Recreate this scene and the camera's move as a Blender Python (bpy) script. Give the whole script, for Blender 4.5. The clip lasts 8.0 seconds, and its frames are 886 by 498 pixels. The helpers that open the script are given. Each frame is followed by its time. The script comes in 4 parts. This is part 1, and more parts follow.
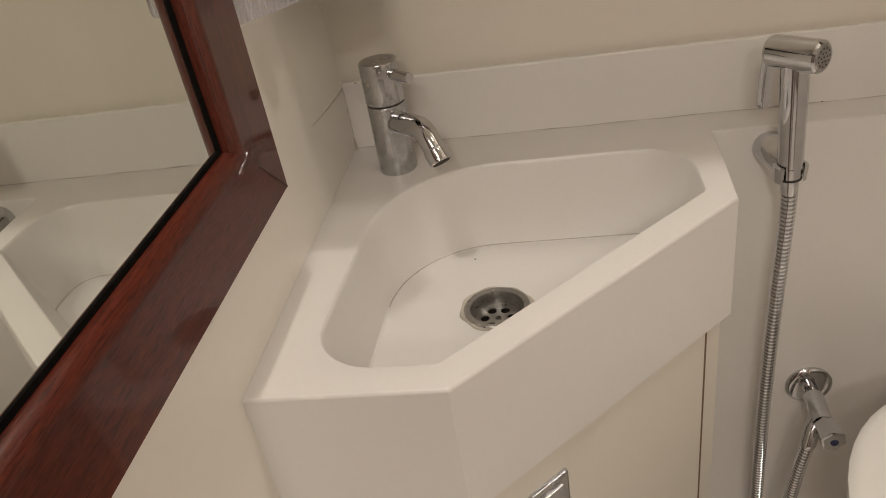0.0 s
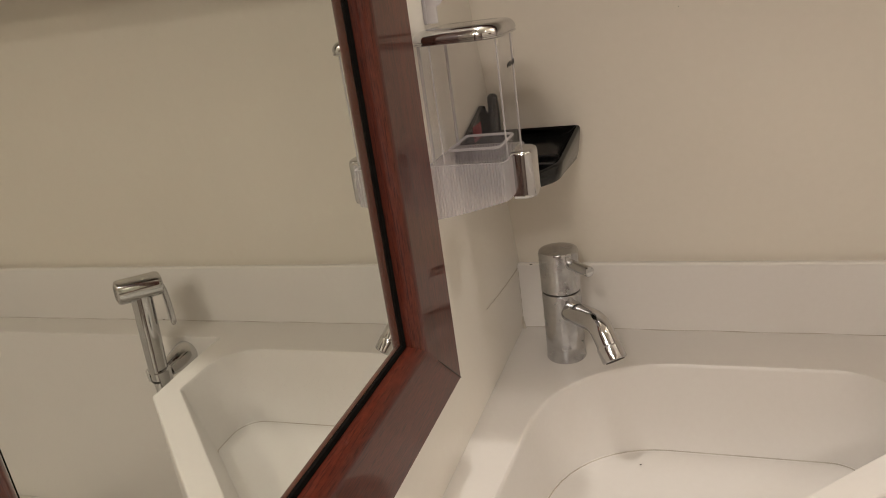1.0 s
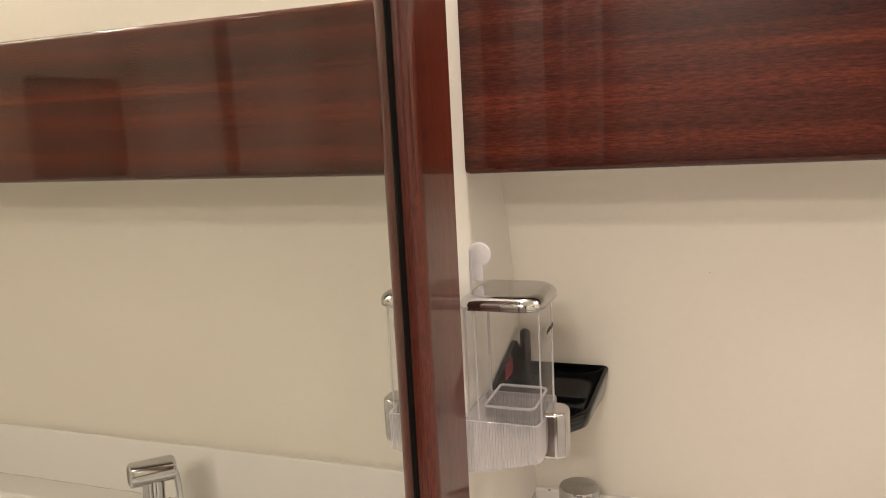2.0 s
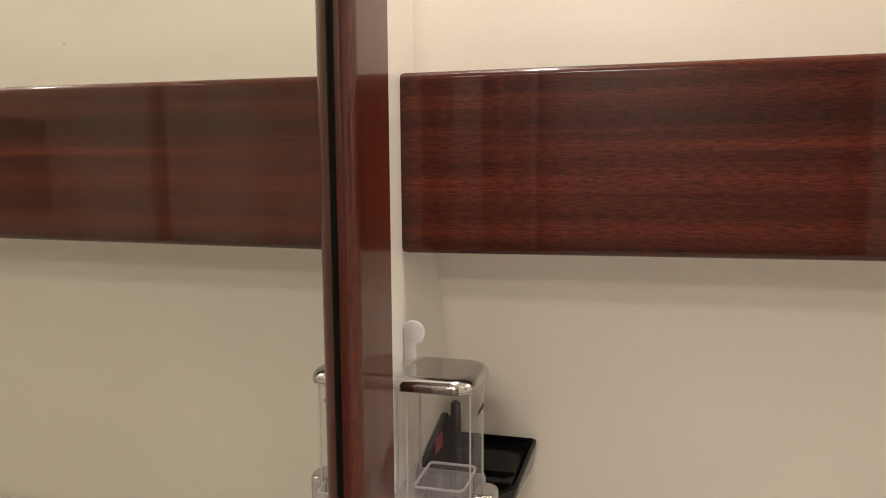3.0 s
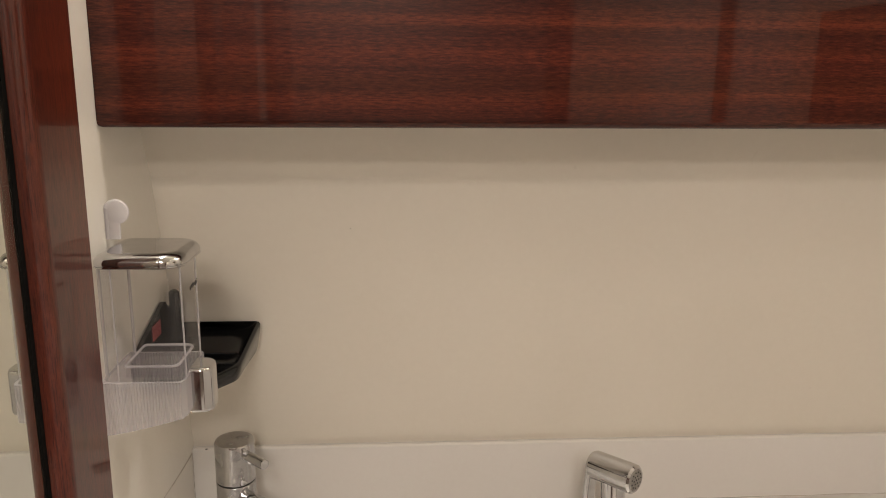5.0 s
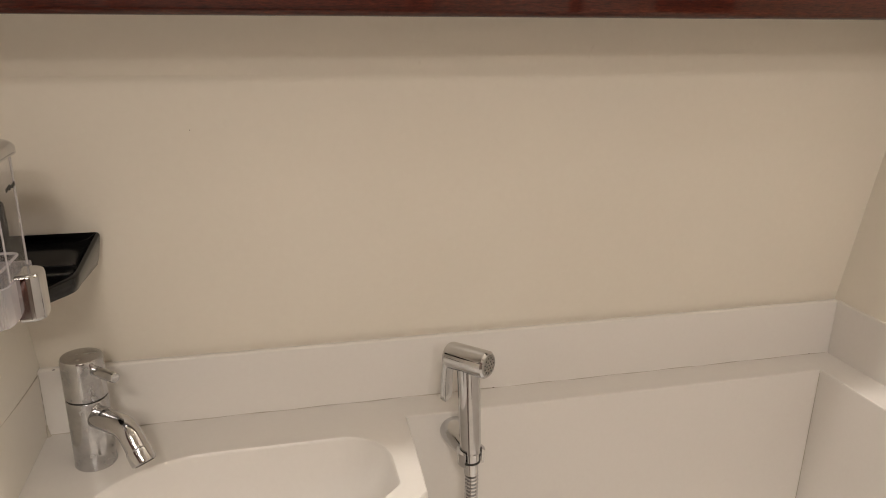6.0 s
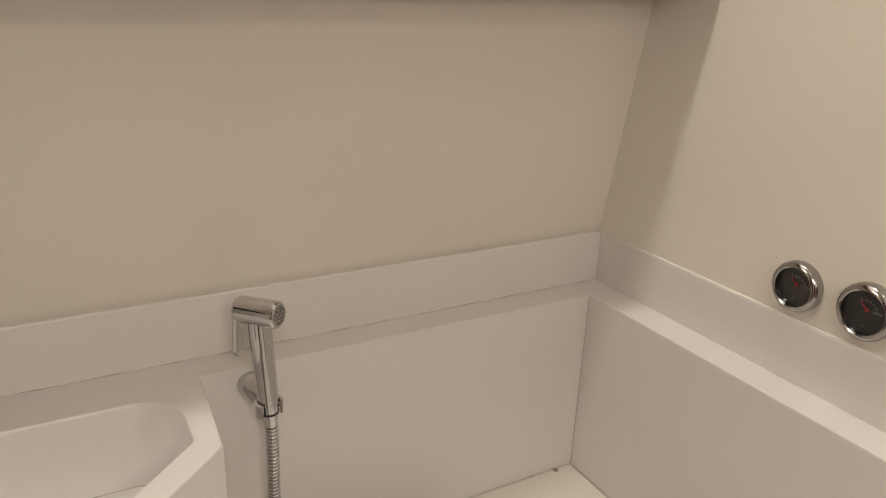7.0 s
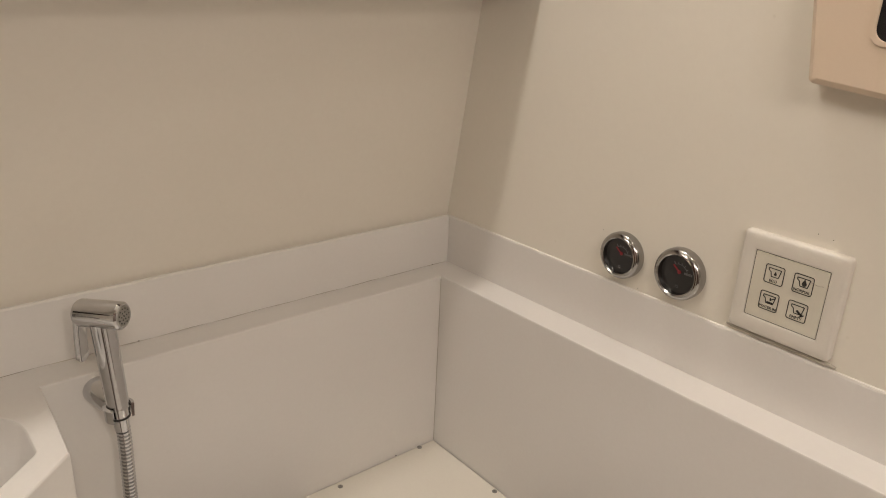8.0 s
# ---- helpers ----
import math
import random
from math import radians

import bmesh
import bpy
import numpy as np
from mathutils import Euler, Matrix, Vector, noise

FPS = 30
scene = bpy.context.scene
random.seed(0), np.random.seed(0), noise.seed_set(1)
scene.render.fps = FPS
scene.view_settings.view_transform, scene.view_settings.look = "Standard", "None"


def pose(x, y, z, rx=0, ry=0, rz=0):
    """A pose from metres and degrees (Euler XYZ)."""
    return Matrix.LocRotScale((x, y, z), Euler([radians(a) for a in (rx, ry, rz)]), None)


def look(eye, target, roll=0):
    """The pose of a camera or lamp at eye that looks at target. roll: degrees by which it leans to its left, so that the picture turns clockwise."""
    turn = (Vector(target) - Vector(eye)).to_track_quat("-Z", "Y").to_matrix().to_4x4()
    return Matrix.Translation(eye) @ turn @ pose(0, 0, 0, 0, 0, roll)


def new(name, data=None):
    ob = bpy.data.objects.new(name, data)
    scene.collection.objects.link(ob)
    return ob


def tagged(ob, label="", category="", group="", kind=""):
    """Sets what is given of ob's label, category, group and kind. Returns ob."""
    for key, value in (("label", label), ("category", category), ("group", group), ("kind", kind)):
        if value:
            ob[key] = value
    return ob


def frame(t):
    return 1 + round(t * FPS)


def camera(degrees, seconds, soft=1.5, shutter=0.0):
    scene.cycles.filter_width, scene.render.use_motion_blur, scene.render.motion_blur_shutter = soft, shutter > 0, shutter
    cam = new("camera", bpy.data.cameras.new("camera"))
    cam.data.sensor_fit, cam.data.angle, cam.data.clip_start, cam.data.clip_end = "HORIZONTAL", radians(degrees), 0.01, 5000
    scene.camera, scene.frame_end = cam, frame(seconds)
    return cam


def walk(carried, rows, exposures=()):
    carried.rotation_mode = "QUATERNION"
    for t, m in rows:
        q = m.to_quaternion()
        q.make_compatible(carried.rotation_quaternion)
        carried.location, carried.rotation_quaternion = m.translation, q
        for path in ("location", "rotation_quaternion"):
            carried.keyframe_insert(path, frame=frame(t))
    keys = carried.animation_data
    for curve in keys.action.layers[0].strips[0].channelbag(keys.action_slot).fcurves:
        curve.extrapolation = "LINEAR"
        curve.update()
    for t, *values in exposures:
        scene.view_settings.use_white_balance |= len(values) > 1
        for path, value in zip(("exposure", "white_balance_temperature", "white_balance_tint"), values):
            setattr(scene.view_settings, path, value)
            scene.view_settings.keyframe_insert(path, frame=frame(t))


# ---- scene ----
cam = camera(62.0, 8.0, soft=1.0)
PATH = [
    (0, (0.226, -0.768, 1.138), (-0.102, 0.898, 0.082), -10.2),
    (0.5, (0.207, -0.754, 1.152), (-0.347, 0.953, 0.269), -9.8),
    (1, (0.198, -0.742, 1.182), (-0.483, 1.012, 0.504), -8.2),
    (1.5, (0.197, -0.742, 1.236), (-0.532, 1.058, 0.757), -5.5),
    (2, (0.182, -0.741, 1.278), (-0.517, 1.102, 0.942), -3.0),
    (2.2, (0.178, -0.741, 1.278), (-0.495, 1.124, 1.014), -1.9),
    (3.3, (0.181, -0.743, 1.317), (-0.235, 1.203, 1.095), 0.0),
    (3.5, (0.181, -0.744, 1.314), (-0.14, 1.22, 1.109), 0.3),
    (4, (0.188, -0.752, 1.313), (0.047, 1.228, 1.076), 0.7),
    (4.5, (0.205, -0.759, 1.298), (0.217, 1.212, 0.961), 0.7),
    (5.8, (0.23, -0.776, 1.246), (0.613, 1.099, 0.664), 0.9),
    (6, (0.241, -0.78, 1.246), (0.698, 1.065, 0.626), 0.9),
    (6.5, (0.255, -0.796, 1.238), (0.938, 0.958, 0.562), 1.3),
    (7, (0.264, -0.81, 1.232), (1.178, 0.828, 0.536), 2.1),
    (7.5, (0.265, -0.834, 1.237), (1.36, 0.684, 0.532), 2.6),
    (8, (0.266, -0.843, 1.236), (1.476, 0.586, 0.532), 2.7),
]
walk(cam, [(t, look(eye, target, roll)) for t, eye, target, roll in PATH],
     exposures=[(0, 0.29), (0.5, 0.33), (1.0, 0.48), (1.5, 0.79), (2.0, 1.1), (2.2, 1.03), (3.5, 0.6), (4.0, 0.6), (4.5, 0.64), (6.0, 0.66), (6.5, 0.37), (7.0, 0.38), (8.0, 0.41)])

# ---- world, lamp, exposure ----
world = bpy.data.worlds.new("world")
scene.world = world
world.use_nodes = True
world.node_tree.nodes["Background"].inputs[0].default_value = (0.02, 0.018, 0.015, 1)
world.node_tree.nodes["Background"].inputs[1].default_value = 0.2

# Last two are unseen fill lamps, added to light the back wall frontally.
LAMPS = [((0.78, -0.80, 1.935), 0.4, 0.07), ((0.045, -0.31, 1.935), 2.1, 0.05), ((0.88, -0.25, 1.935), 2.0, 0.05),
         ((0.12, -1.58, 1.935), 4.5, 0.20), ((0.28, -2.15, 1.935), 9.0, 0.30)]
for place, watts, size in LAMPS:
    lamp_data = bpy.data.lights.new("downlight", "AREA")
    lamp_data.shape, lamp_data.size, lamp_data.energy = "DISK", size, watts
    lamp_data.color = (1.0, 0.925, 0.85) if place[1] > -0.5 else (1.0, 0.905, 0.81)
    lamp = new("downlight", lamp_data)
    lamp.matrix_world = pose(*place)


# ---- materials ----
def material(name):
    m = bpy.data.materials.new(name)
    m.use_nodes = True
    return m, m.node_tree.nodes, m.node_tree.links, m.node_tree.nodes["Principled BSDF"]


def painted(name, dark, light, rough=0.3, grain=14.0, bump=0.03, coat=0.0, spots=0.0, spot_color=(0.3, 0.22, 0.12)):
    """Gelcoat, plastic or paint: cloudy tone at two scales, uneven gloss and a faint relief."""
    m, n, l, b = material(name)
    co = n.new("ShaderNodeTexCoord")
    big = n.new("ShaderNodeTexNoise")
    big.inputs["Scale"].default_value, big.inputs["Detail"].default_value = grain * 0.25, 3
    fine = n.new("ShaderNodeTexNoise")
    fine.inputs["Scale"].default_value, fine.inputs["Detail"].default_value = grain * 16, 4
    ramp = n.new("ShaderNodeValToRGB")
    ramp.color_ramp.elements[0].position, ramp.color_ramp.elements[1].position = 0.3, 0.7
    ramp.color_ramp.elements[0].color, ramp.color_ramp.elements[1].color = (*dark, 1), (*light, 1)
    mix = n.new("ShaderNodeMath")
    mix.operation = "MULTIPLY_ADD"
    mix.inputs[1].default_value = 0.25
    l.new(co.outputs["Object"], big.inputs["Vector"])
    l.new(co.outputs["Object"], fine.inputs["Vector"])
    l.new(fine.outputs["Fac"], mix.inputs[0])
    scale = n.new("ShaderNodeMath")
    scale.operation = "MULTIPLY"
    scale.inputs[1].default_value = 0.75
    l.new(big.outputs["Fac"], scale.inputs[0])
    l.new(scale.outputs[0], mix.inputs[2])
    l.new(mix.outputs[0], ramp.inputs["Fac"])
    color = ramp.outputs["Color"]
    if spots:
        sp = n.new("ShaderNodeTexNoise")
        sp.inputs["Scale"].default_value, sp.inputs["Detail"].default_value = 55, 1
        l.new(co.outputs["Object"], sp.inputs["Vector"])
        cut = n.new("ShaderNodeMapRange")
        cut.inputs["From Min"].default_value, cut.inputs["From Max"].default_value = 0.80, 0.86
        cut.inputs["To Max"].default_value = spots
        l.new(sp.outputs["Fac"], cut.inputs["Value"])
        blend = n.new("ShaderNodeMix")
        blend.data_type = "RGBA"
        l.new(cut.outputs["Result"], blend.inputs["Factor"])
        l.new(color, blend.inputs[6])
        blend.inputs[7].default_value = (*spot_color, 1)
        color = blend.outputs[2]
    l.new(color, b.inputs["Base Color"])
    gloss = n.new("ShaderNodeMapRange")
    gloss.inputs["To Min"].default_value, gloss.inputs["To Max"].default_value = rough * 0.8, rough * 1.25
    l.new(big.outputs["Fac"], gloss.inputs["Value"])
    l.new(gloss.outputs["Result"], b.inputs["Roughness"])
    if bump:
        bp = n.new("ShaderNodeBump")
        bp.inputs["Strength"].default_value, bp.inputs["Distance"].default_value = bump, 0.002
        l.new(big.outputs["Fac"], bp.inputs["Height"])
        l.new(bp.outputs["Normal"], b.inputs["Normal"])
    b.inputs["Coat Weight"].default_value = coat
    b.inputs["Coat Roughness"].default_value = 0.08
    return m


def metal(name, color, rough, stain=0.0):
    m, n, l, b = material(name)
    b.inputs["Metallic"].default_value = 1.0
    co = n.new("ShaderNodeTexCoord")
    t = n.new("ShaderNodeTexNoise")
    t.inputs["Scale"].default_value, t.inputs["Detail"].default_value = 90, 5
    l.new(co.outputs["Object"], t.inputs["Vector"])
    r = n.new("ShaderNodeMapRange")
    r.inputs["From Min"].default_value, r.inputs["From Max"].default_value = 0.35, 0.75
    r.inputs["To Min"].default_value, r.inputs["To Max"].default_value = rough, rough + 0.12 + stain
    l.new(t.outputs["Fac"], r.inputs["Value"])
    l.new(r.outputs["Result"], b.inputs["Roughness"])
    ramp = n.new("ShaderNodeValToRGB")
    ramp.color_ramp.elements[0].position, ramp.color_ramp.elements[1].position = 0.35, 0.8
    ramp.color_ramp.elements[0].color = (*color, 1)
    ramp.color_ramp.elements[1].color = (*(c * (0.9 - stain) for c in color), 1)
    l.new(t.outputs["Fac"], ramp.inputs["Fac"])
    l.new(ramp.outputs["Color"], b.inputs["Base Color"])
    return m


def mahogany(name, axis, tone=1.0, varnish=0.75, figure=1.0):
    """Varnished ribbon mahogany with its grain along one axis."""
    m, n, l, b = material(name)
    co = n.new("ShaderNodeTexCoord")

    def stretched(across, along, detail, rough=0.6):
        mp = n.new("ShaderNodeMapping")
        mp.inputs["Scale"].default_value = [along if k == axis else across for k in range(3)]
        t = n.new("ShaderNodeTexNoise")
        t.inputs["Scale"].default_value, t.inputs["Detail"].default_value, t.inputs["Roughness"].default_value = 1, detail, rough
        l.new(co.outputs["Object"], mp.inputs["Vector"])
        l.new(mp.outputs["Vector"], t.inputs["Vector"])
        return t.outputs["Fac"]

    bands = stretched(64, 1.3, 4)
    broad = stretched(46, 0.8, 3)
    flecks = stretched(620, 120, 4, 0.75)
    pores = stretched(1150, 60, 2)
    ramp = n.new("ShaderNodeValToRGB")
    e = ramp.color_ramp.elements
    dark, middle, light = (0.023, 0.0042, 0.0029), (0.064, 0.0104, 0.0052), (0.155, 0.031, 0.0115)
    e[0].position, e[0].color = 0.37, (*(tone * v for v in dark), 1)
    e[1].position, e[1].color = 0.70, (*(tone * v for v in light), 1)
    mid = e.new(0.50)
    mid.color = (*(tone * v for v in middle), 1)
    a = n.new("ShaderNodeMath")
    a.operation = "MULTIPLY_ADD"
    a.inputs[1].default_value = 0.54
    c = n.new("ShaderNodeMath")
    c.operation = "MULTIPLY"
    c.inputs[1].default_value = 0.48
    l.new(bands, c.inputs[0])
    l.new(flecks, a.inputs[0])
    l.new(c.outputs[0], a.inputs[2])
    calm = n.new("ShaderNodeMath")
    calm.operation = "MULTIPLY_ADD"
    calm.inputs[1].default_value, calm.inputs[2].default_value = figure, 0.505 * (1 - figure)
    l.new(a.outputs[0], calm.inputs[0])
    l.new(calm.outputs[0], ramp.inputs["Fac"])
    stripe = n.new("ShaderNodeMapRange")
    stripe.inputs["From Min"].default_value, stripe.inputs["From Max"].default_value = 0.40, 0.60
    stripe.inputs["To Min"].default_value, stripe.inputs["To Max"].default_value = 1 - 0.40 * figure, 1 + 0.20 * figure
    l.new(broad, stripe.inputs["Value"])
    pore = n.new("ShaderNodeMapRange")
    pore.inputs["From Min"].default_value, pore.inputs["From Max"].default_value = 0.52, 0.66
    pore.inputs["To Min"].default_value, pore.inputs["To Max"].default_value = 1.15, 0.58
    l.new(pores, pore.inputs["Value"])
    dim = n.new("ShaderNodeMix")
    dim.data_type, dim.blend_type = "RGBA", "MULTIPLY"
    dim.inputs["Factor"].default_value = 1.0
    l.new(ramp.outputs["Color"], dim.inputs[6])
    l.new(pore.outputs["Result"], dim.inputs[7])
    deep = n.new("ShaderNodeMix")
    deep.data_type, deep.blend_type = "RGBA", "MULTIPLY"
    deep.inputs["Factor"].default_value = 1.0
    l.new(dim.outputs[2], deep.inputs[6])
    l.new(stripe.outputs["Result"], deep.inputs[7])
    l.new(deep.outputs[2], b.inputs["Base Color"])
    b.inputs["Roughness"].default_value = 0.38
    b.inputs["Specular IOR Level"].default_value = 0.15
    b.inputs["Coat Weight"].default_value = varnish
    b.inputs["Coat Roughness"].default_value = 0.03
    b.inputs["Coat IOR"].default_value = 1.48
    return m


def clear(name, tint, haze, rough):
    """Thin clear plastic: mostly see-through, glossy at a slant, with a share of milky scatter."""
    m, n, l, b = material(name)
    n.remove(b)
    out = n["Material Output"]
    see = n.new("ShaderNodeBsdfTransparent")
    see.inputs["Color"].default_value = (*tint, 1)
    milk = n.new("ShaderNodeBsdfDiffuse")
    milk.inputs["Color"].default_value = (0.86, 0.84, 0.86, 1)
    glow = n.new("ShaderNodeBsdfTranslucent")
    glow.inputs["Color"].default_value = (0.86, 0.84, 0.86, 1)
    gloss = n.new("ShaderNodeBsdfGlossy")
    gloss.inputs["Roughness"].default_value = rough
    facing = n.new("ShaderNodeLayerWeight")
    facing.inputs["Blend"].default_value = 0.35
    fres = n.new("ShaderNodeMath")
    fres.operation = "MULTIPLY_ADD"
    fres.inputs[1].default_value, fres.inputs[2].default_value = 0.50, 0.02
    slant = n.new("ShaderNodeMath")
    slant.operation = "POWER"
    slant.inputs[1].default_value = 4.5
    l.new(facing.outputs["Facing"], slant.inputs[0])
    l.new(slant.outputs[0], fres.inputs[0])
    scatter, body, skin = (n.new("ShaderNodeMixShader") for _ in range(3))
    scatter.inputs[0].default_value = 0.5
    l.new(milk.outputs[0], scatter.inputs[1])
    l.new(glow.outputs[0], scatter.inputs[2])
    body.inputs[0].default_value = haze
    l.new(see.outputs[0], body.inputs[1])
    l.new(scatter.outputs[0], body.inputs[2])
    l.new(fres.outputs[0], skin.inputs[0])
    l.new(body.outputs[0], skin.inputs[1])
    l.new(gloss.outputs[0], skin.inputs[2])
    l.new(skin.outputs[0], out.inputs["Surface"])
    return m


def plain(name, color, rough, metallic=0.0, coat=0.0):
    m, n, l, b = material(name)
    t = n.new("ShaderNodeTexNoise")
    t.inputs["Scale"].default_value, t.inputs["Detail"].default_value = 120, 4
    co = n.new("ShaderNodeTexCoord")
    l.new(co.outputs["Object"], t.inputs["Vector"])
    r = n.new("ShaderNodeMapRange")
    r.inputs["To Min"].default_value, r.inputs["To Max"].default_value = rough * 0.7, min(1, rough * 1.3)
    l.new(t.outputs["Fac"], r.inputs["Value"])
    l.new(r.outputs["Result"], b.inputs["Roughness"])
    b.inputs["Base Color"].default_value = (*color, 1)
    b.inputs["Metallic"].default_value = metallic
    b.inputs["Coat Weight"].default_value = coat
    return m


GELCOAT = painted("white_gelcoat", (0.74, 0.71, 0.675), (0.785, 0.76, 0.73), 0.32, 12, 0.03)
CREAM = painted("cream_gelcoat", (0.77, 0.722, 0.632), (0.82, 0.772, 0.687), 0.30, 9, 0.05, spots=0.25)
# Lighter copy of CREAM: the right wall's stronger light is in its colour.
CREAM_LIT = painted("cream_gelcoat_lit", (0.79, 0.745, 0.66), (0.83, 0.785, 0.70), 0.34, 9, 0.05, spots=0.2)
WHITE_WALL = painted("white_wall_panel", (0.83, 0.795, 0.725), (0.87, 0.84, 0.775), 0.24, 9, 0.04)
CEILING = painted("ceiling_vinyl", (0.79, 0.755, 0.68), (0.84, 0.805, 0.735), 0.6, 20, 0.1)
FLOOR = painted("floor_gelcoat", (0.70, 0.665, 0.60), (0.76, 0.725, 0.665), 0.5, 20, 0.2)
# Toned for how the unseen passage wall reflects in the wood panel.
UNSEEN_PASSAGE = painted("dull_tan_panel", (0.26, 0.215, 0.18), (0.31, 0.26, 0.22), 0.6, 20, 0.1)
SEALANT = painted("aged_sealant", (0.36, 0.32, 0.265), (0.62, 0.58, 0.51), 0.7, 160, 0.2)
# White of the beads that stand in for light on the lip.
LIT_LIP = painted("lit_lip_white", (0.76, 0.73, 0.68), (0.83, 0.80, 0.76), 0.45, 60, 0.1)
CABINET = painted("cabinet_paint", (0.72, 0.68, 0.60), (0.77, 0.73, 0.65), 0.35, 14, 0.04)
CERAMIC = painted("toilet_ceramic", (0.80, 0.78, 0.74), (0.84, 0.82, 0.79), 0.12, 10, 0.0, coat=0.6)
ABS = painted("white_switch_plastic", (0.68, 0.64, 0.575), (0.74, 0.70, 0.635), 0.3, 60, 0.05)
KEYPAD = painted("cream_keypad_film", (0.62, 0.585, 0.49), (0.70, 0.665, 0.57), 0.4, 70, 0.0)
BEIGE = painted("beige_plastic", (0.70, 0.57, 0.44), (0.74, 0.61, 0.48), 0.38, 25, 0.03)
BLACK_PLASTIC = plain("black_plastic", (0.006, 0.006, 0.0065), 0.16)
BLACK_PLASTIC.node_tree.nodes["Principled BSDF"].inputs["Specular IOR Level"].default_value = 0.45
RUBBER = plain("black_gasket", (0.004, 0.0035, 0.003), 0.8)
RUBBER.node_tree.nodes["Principled BSDF"].inputs["Specular IOR Level"].default_value = 0.08
BROWN_EDGE = plain("raw_wood_edge", (0.16, 0.095, 0.05), 0.7)
GAP = plain("dark_gap", (0.03, 0.022, 0.015), 0.8)
INK = plain("black_ink", (0.02, 0.018, 0.016), 0.5)
GREY_INK = plain("grey_ink", (0.17, 0.17, 0.175), 0.5)
RED = plain("red_paint", (0.26, 0.022, 0.030), 0.5)
DIAL = plain("gauge_dial", (0.022, 0.020, 0.020), 0.35, 0.0, 0.5)
BLUE = plain("blue_plastic", (0.02, 0.03, 0.10), 0.35)
CHROME = metal("chrome", (0.61, 0.61, 0.62), 0.04)
CHROME_WORN = metal("water_stained_chrome", (0.56, 0.56, 0.57), 0.10, 0.14)
BEZEL = metal("dull_chrome", (0.40, 0.39, 0.38), 0.12)
STEEL = metal("stainless_steel", (0.42, 0.41, 0.39), 0.25, 0.15)


def silvered(name):
    """Mirror glass mixed with a little streaked diffuse haze."""
    m, n, l, b = material(name)
    b.inputs["Metallic"].default_value, b.inputs["Roughness"].default_value = 1.0, 0.0
    b.inputs["Base Color"].default_value = (0.80, 0.82, 0.77, 1)
    film = n.new("ShaderNodeBsdfDiffuse")
    film.inputs["Color"].default_value = (0.64, 0.56, 0.47, 1)
    co, mp, t = n.new("ShaderNodeTexCoord"), n.new("ShaderNodeMapping"), n.new("ShaderNodeTexNoise")
    mp.inputs["Scale"].default_value = (9, 26, 7)
    t.inputs["Scale"].default_value, t.inputs["Detail"].default_value, t.inputs["Roughness"].default_value = 1, 2, 0.5
    r, mix = n.new("ShaderNodeMapRange"), n.new("ShaderNodeMixShader")
    r.inputs["From Min"].default_value, r.inputs["From Max"].default_value = 0.35, 0.72
    r.inputs["To Min"].default_value, r.inputs["To Max"].default_value = 0.010, 0.026
    l.new(co.outputs["Object"], mp.inputs["Vector"])
    l.new(mp.outputs["Vector"], t.inputs["Vector"])
    l.new(t.outputs["Fac"], r.inputs["Value"])
    l.new(r.outputs["Result"], mix.inputs[0])
    l.new(b.outputs[0], mix.inputs[1])
    l.new(film.outputs[0], mix.inputs[2])
    l.new(mix.outputs[0], n["Material Output"].inputs["Surface"])
    return m


MIRROR = silvered("mirror_silver")
WOOD_X, WOOD_Y, WOOD_Z = mahogany("mahogany_along", 0, 0.92, 0.62), mahogany("mahogany_rail", 1, 1.1, 0.42, 0.38), mahogany("mahogany_stile", 2, 1.0, 0.85, 0.42)
WOOD_POST = mahogany("mahogany_post", 2)
WOOD_POST.node_tree.nodes["Principled BSDF"].inputs["Coat Roughness"].default_value = 0.35
ACRYLIC = clear("clear_acrylic", (0.985, 0.985, 0.99), 0.008, 0.03)
HAZY = clear("hazy_acrylic", (0.96, 0.95, 0.97), 0.06, 0.08)
HOOK = clear("milky_plastic", (0.95, 0.94, 0.92), 0.8, 0.2)
EDGE = clear("milky_rim_and_glint", (0.97, 0.96, 0.98), 0.50, 0.06)
FROSTED = clear("ribbed_acrylic", (0.94, 0.93, 0.95), 0.42, 0.12)


# ---- mesh helpers ----
def finish(name, bm, mat, angle=38):
    bmesh.ops.recalc_face_normals(bm, faces=bm.faces)
    me = bpy.data.meshes.new(name)
    bm.to_mesh(me)
    bm.free()
    me.materials.append(mat)
    me.polygons.foreach_set("use_smooth", [True] * len(me.polygons))
    me.set_sharp_from_angle(angle=radians(angle))
    # area-weighted corner normals keep large faces flat beside their rounded edges
    faces_at, limit = {}, math.cos(radians(angle))
    normals, areas = [p.normal.copy() for p in me.polygons], [p.area for p in me.polygons]
    for p in me.polygons:
        for v in p.vertices:
            faces_at.setdefault(v, []).append(p.index)
    corner = []
    for p in me.polygons:
        for v in p.vertices:
            total = Vector()
            for f in faces_at[v]:
                if normals[f].dot(normals[p.index]) >= limit:
                    total += normals[f] * areas[f]
            corner.append(total.normalized() if total.length > 1e-12 else normals[p.index])
    me.normals_split_custom_set(corner)
    return me


def part(name, bm, mat, parent=None, label="", at=None, angle=38):
    ob = new(name, finish(name, bm, mat, angle))
    if parent is not None:
        ob.parent = parent
    if at is not None:
        ob.matrix_basis = at
    if label:
        ob["label"] = label
    return ob


def thing(name, label, category, at=None, group="", kind=""):
    ob = new(name)
    ob.empty_display_size = 0.03
    if at is not None:
        ob.matrix_basis = at
    return tagged(ob, label, category, group, kind)


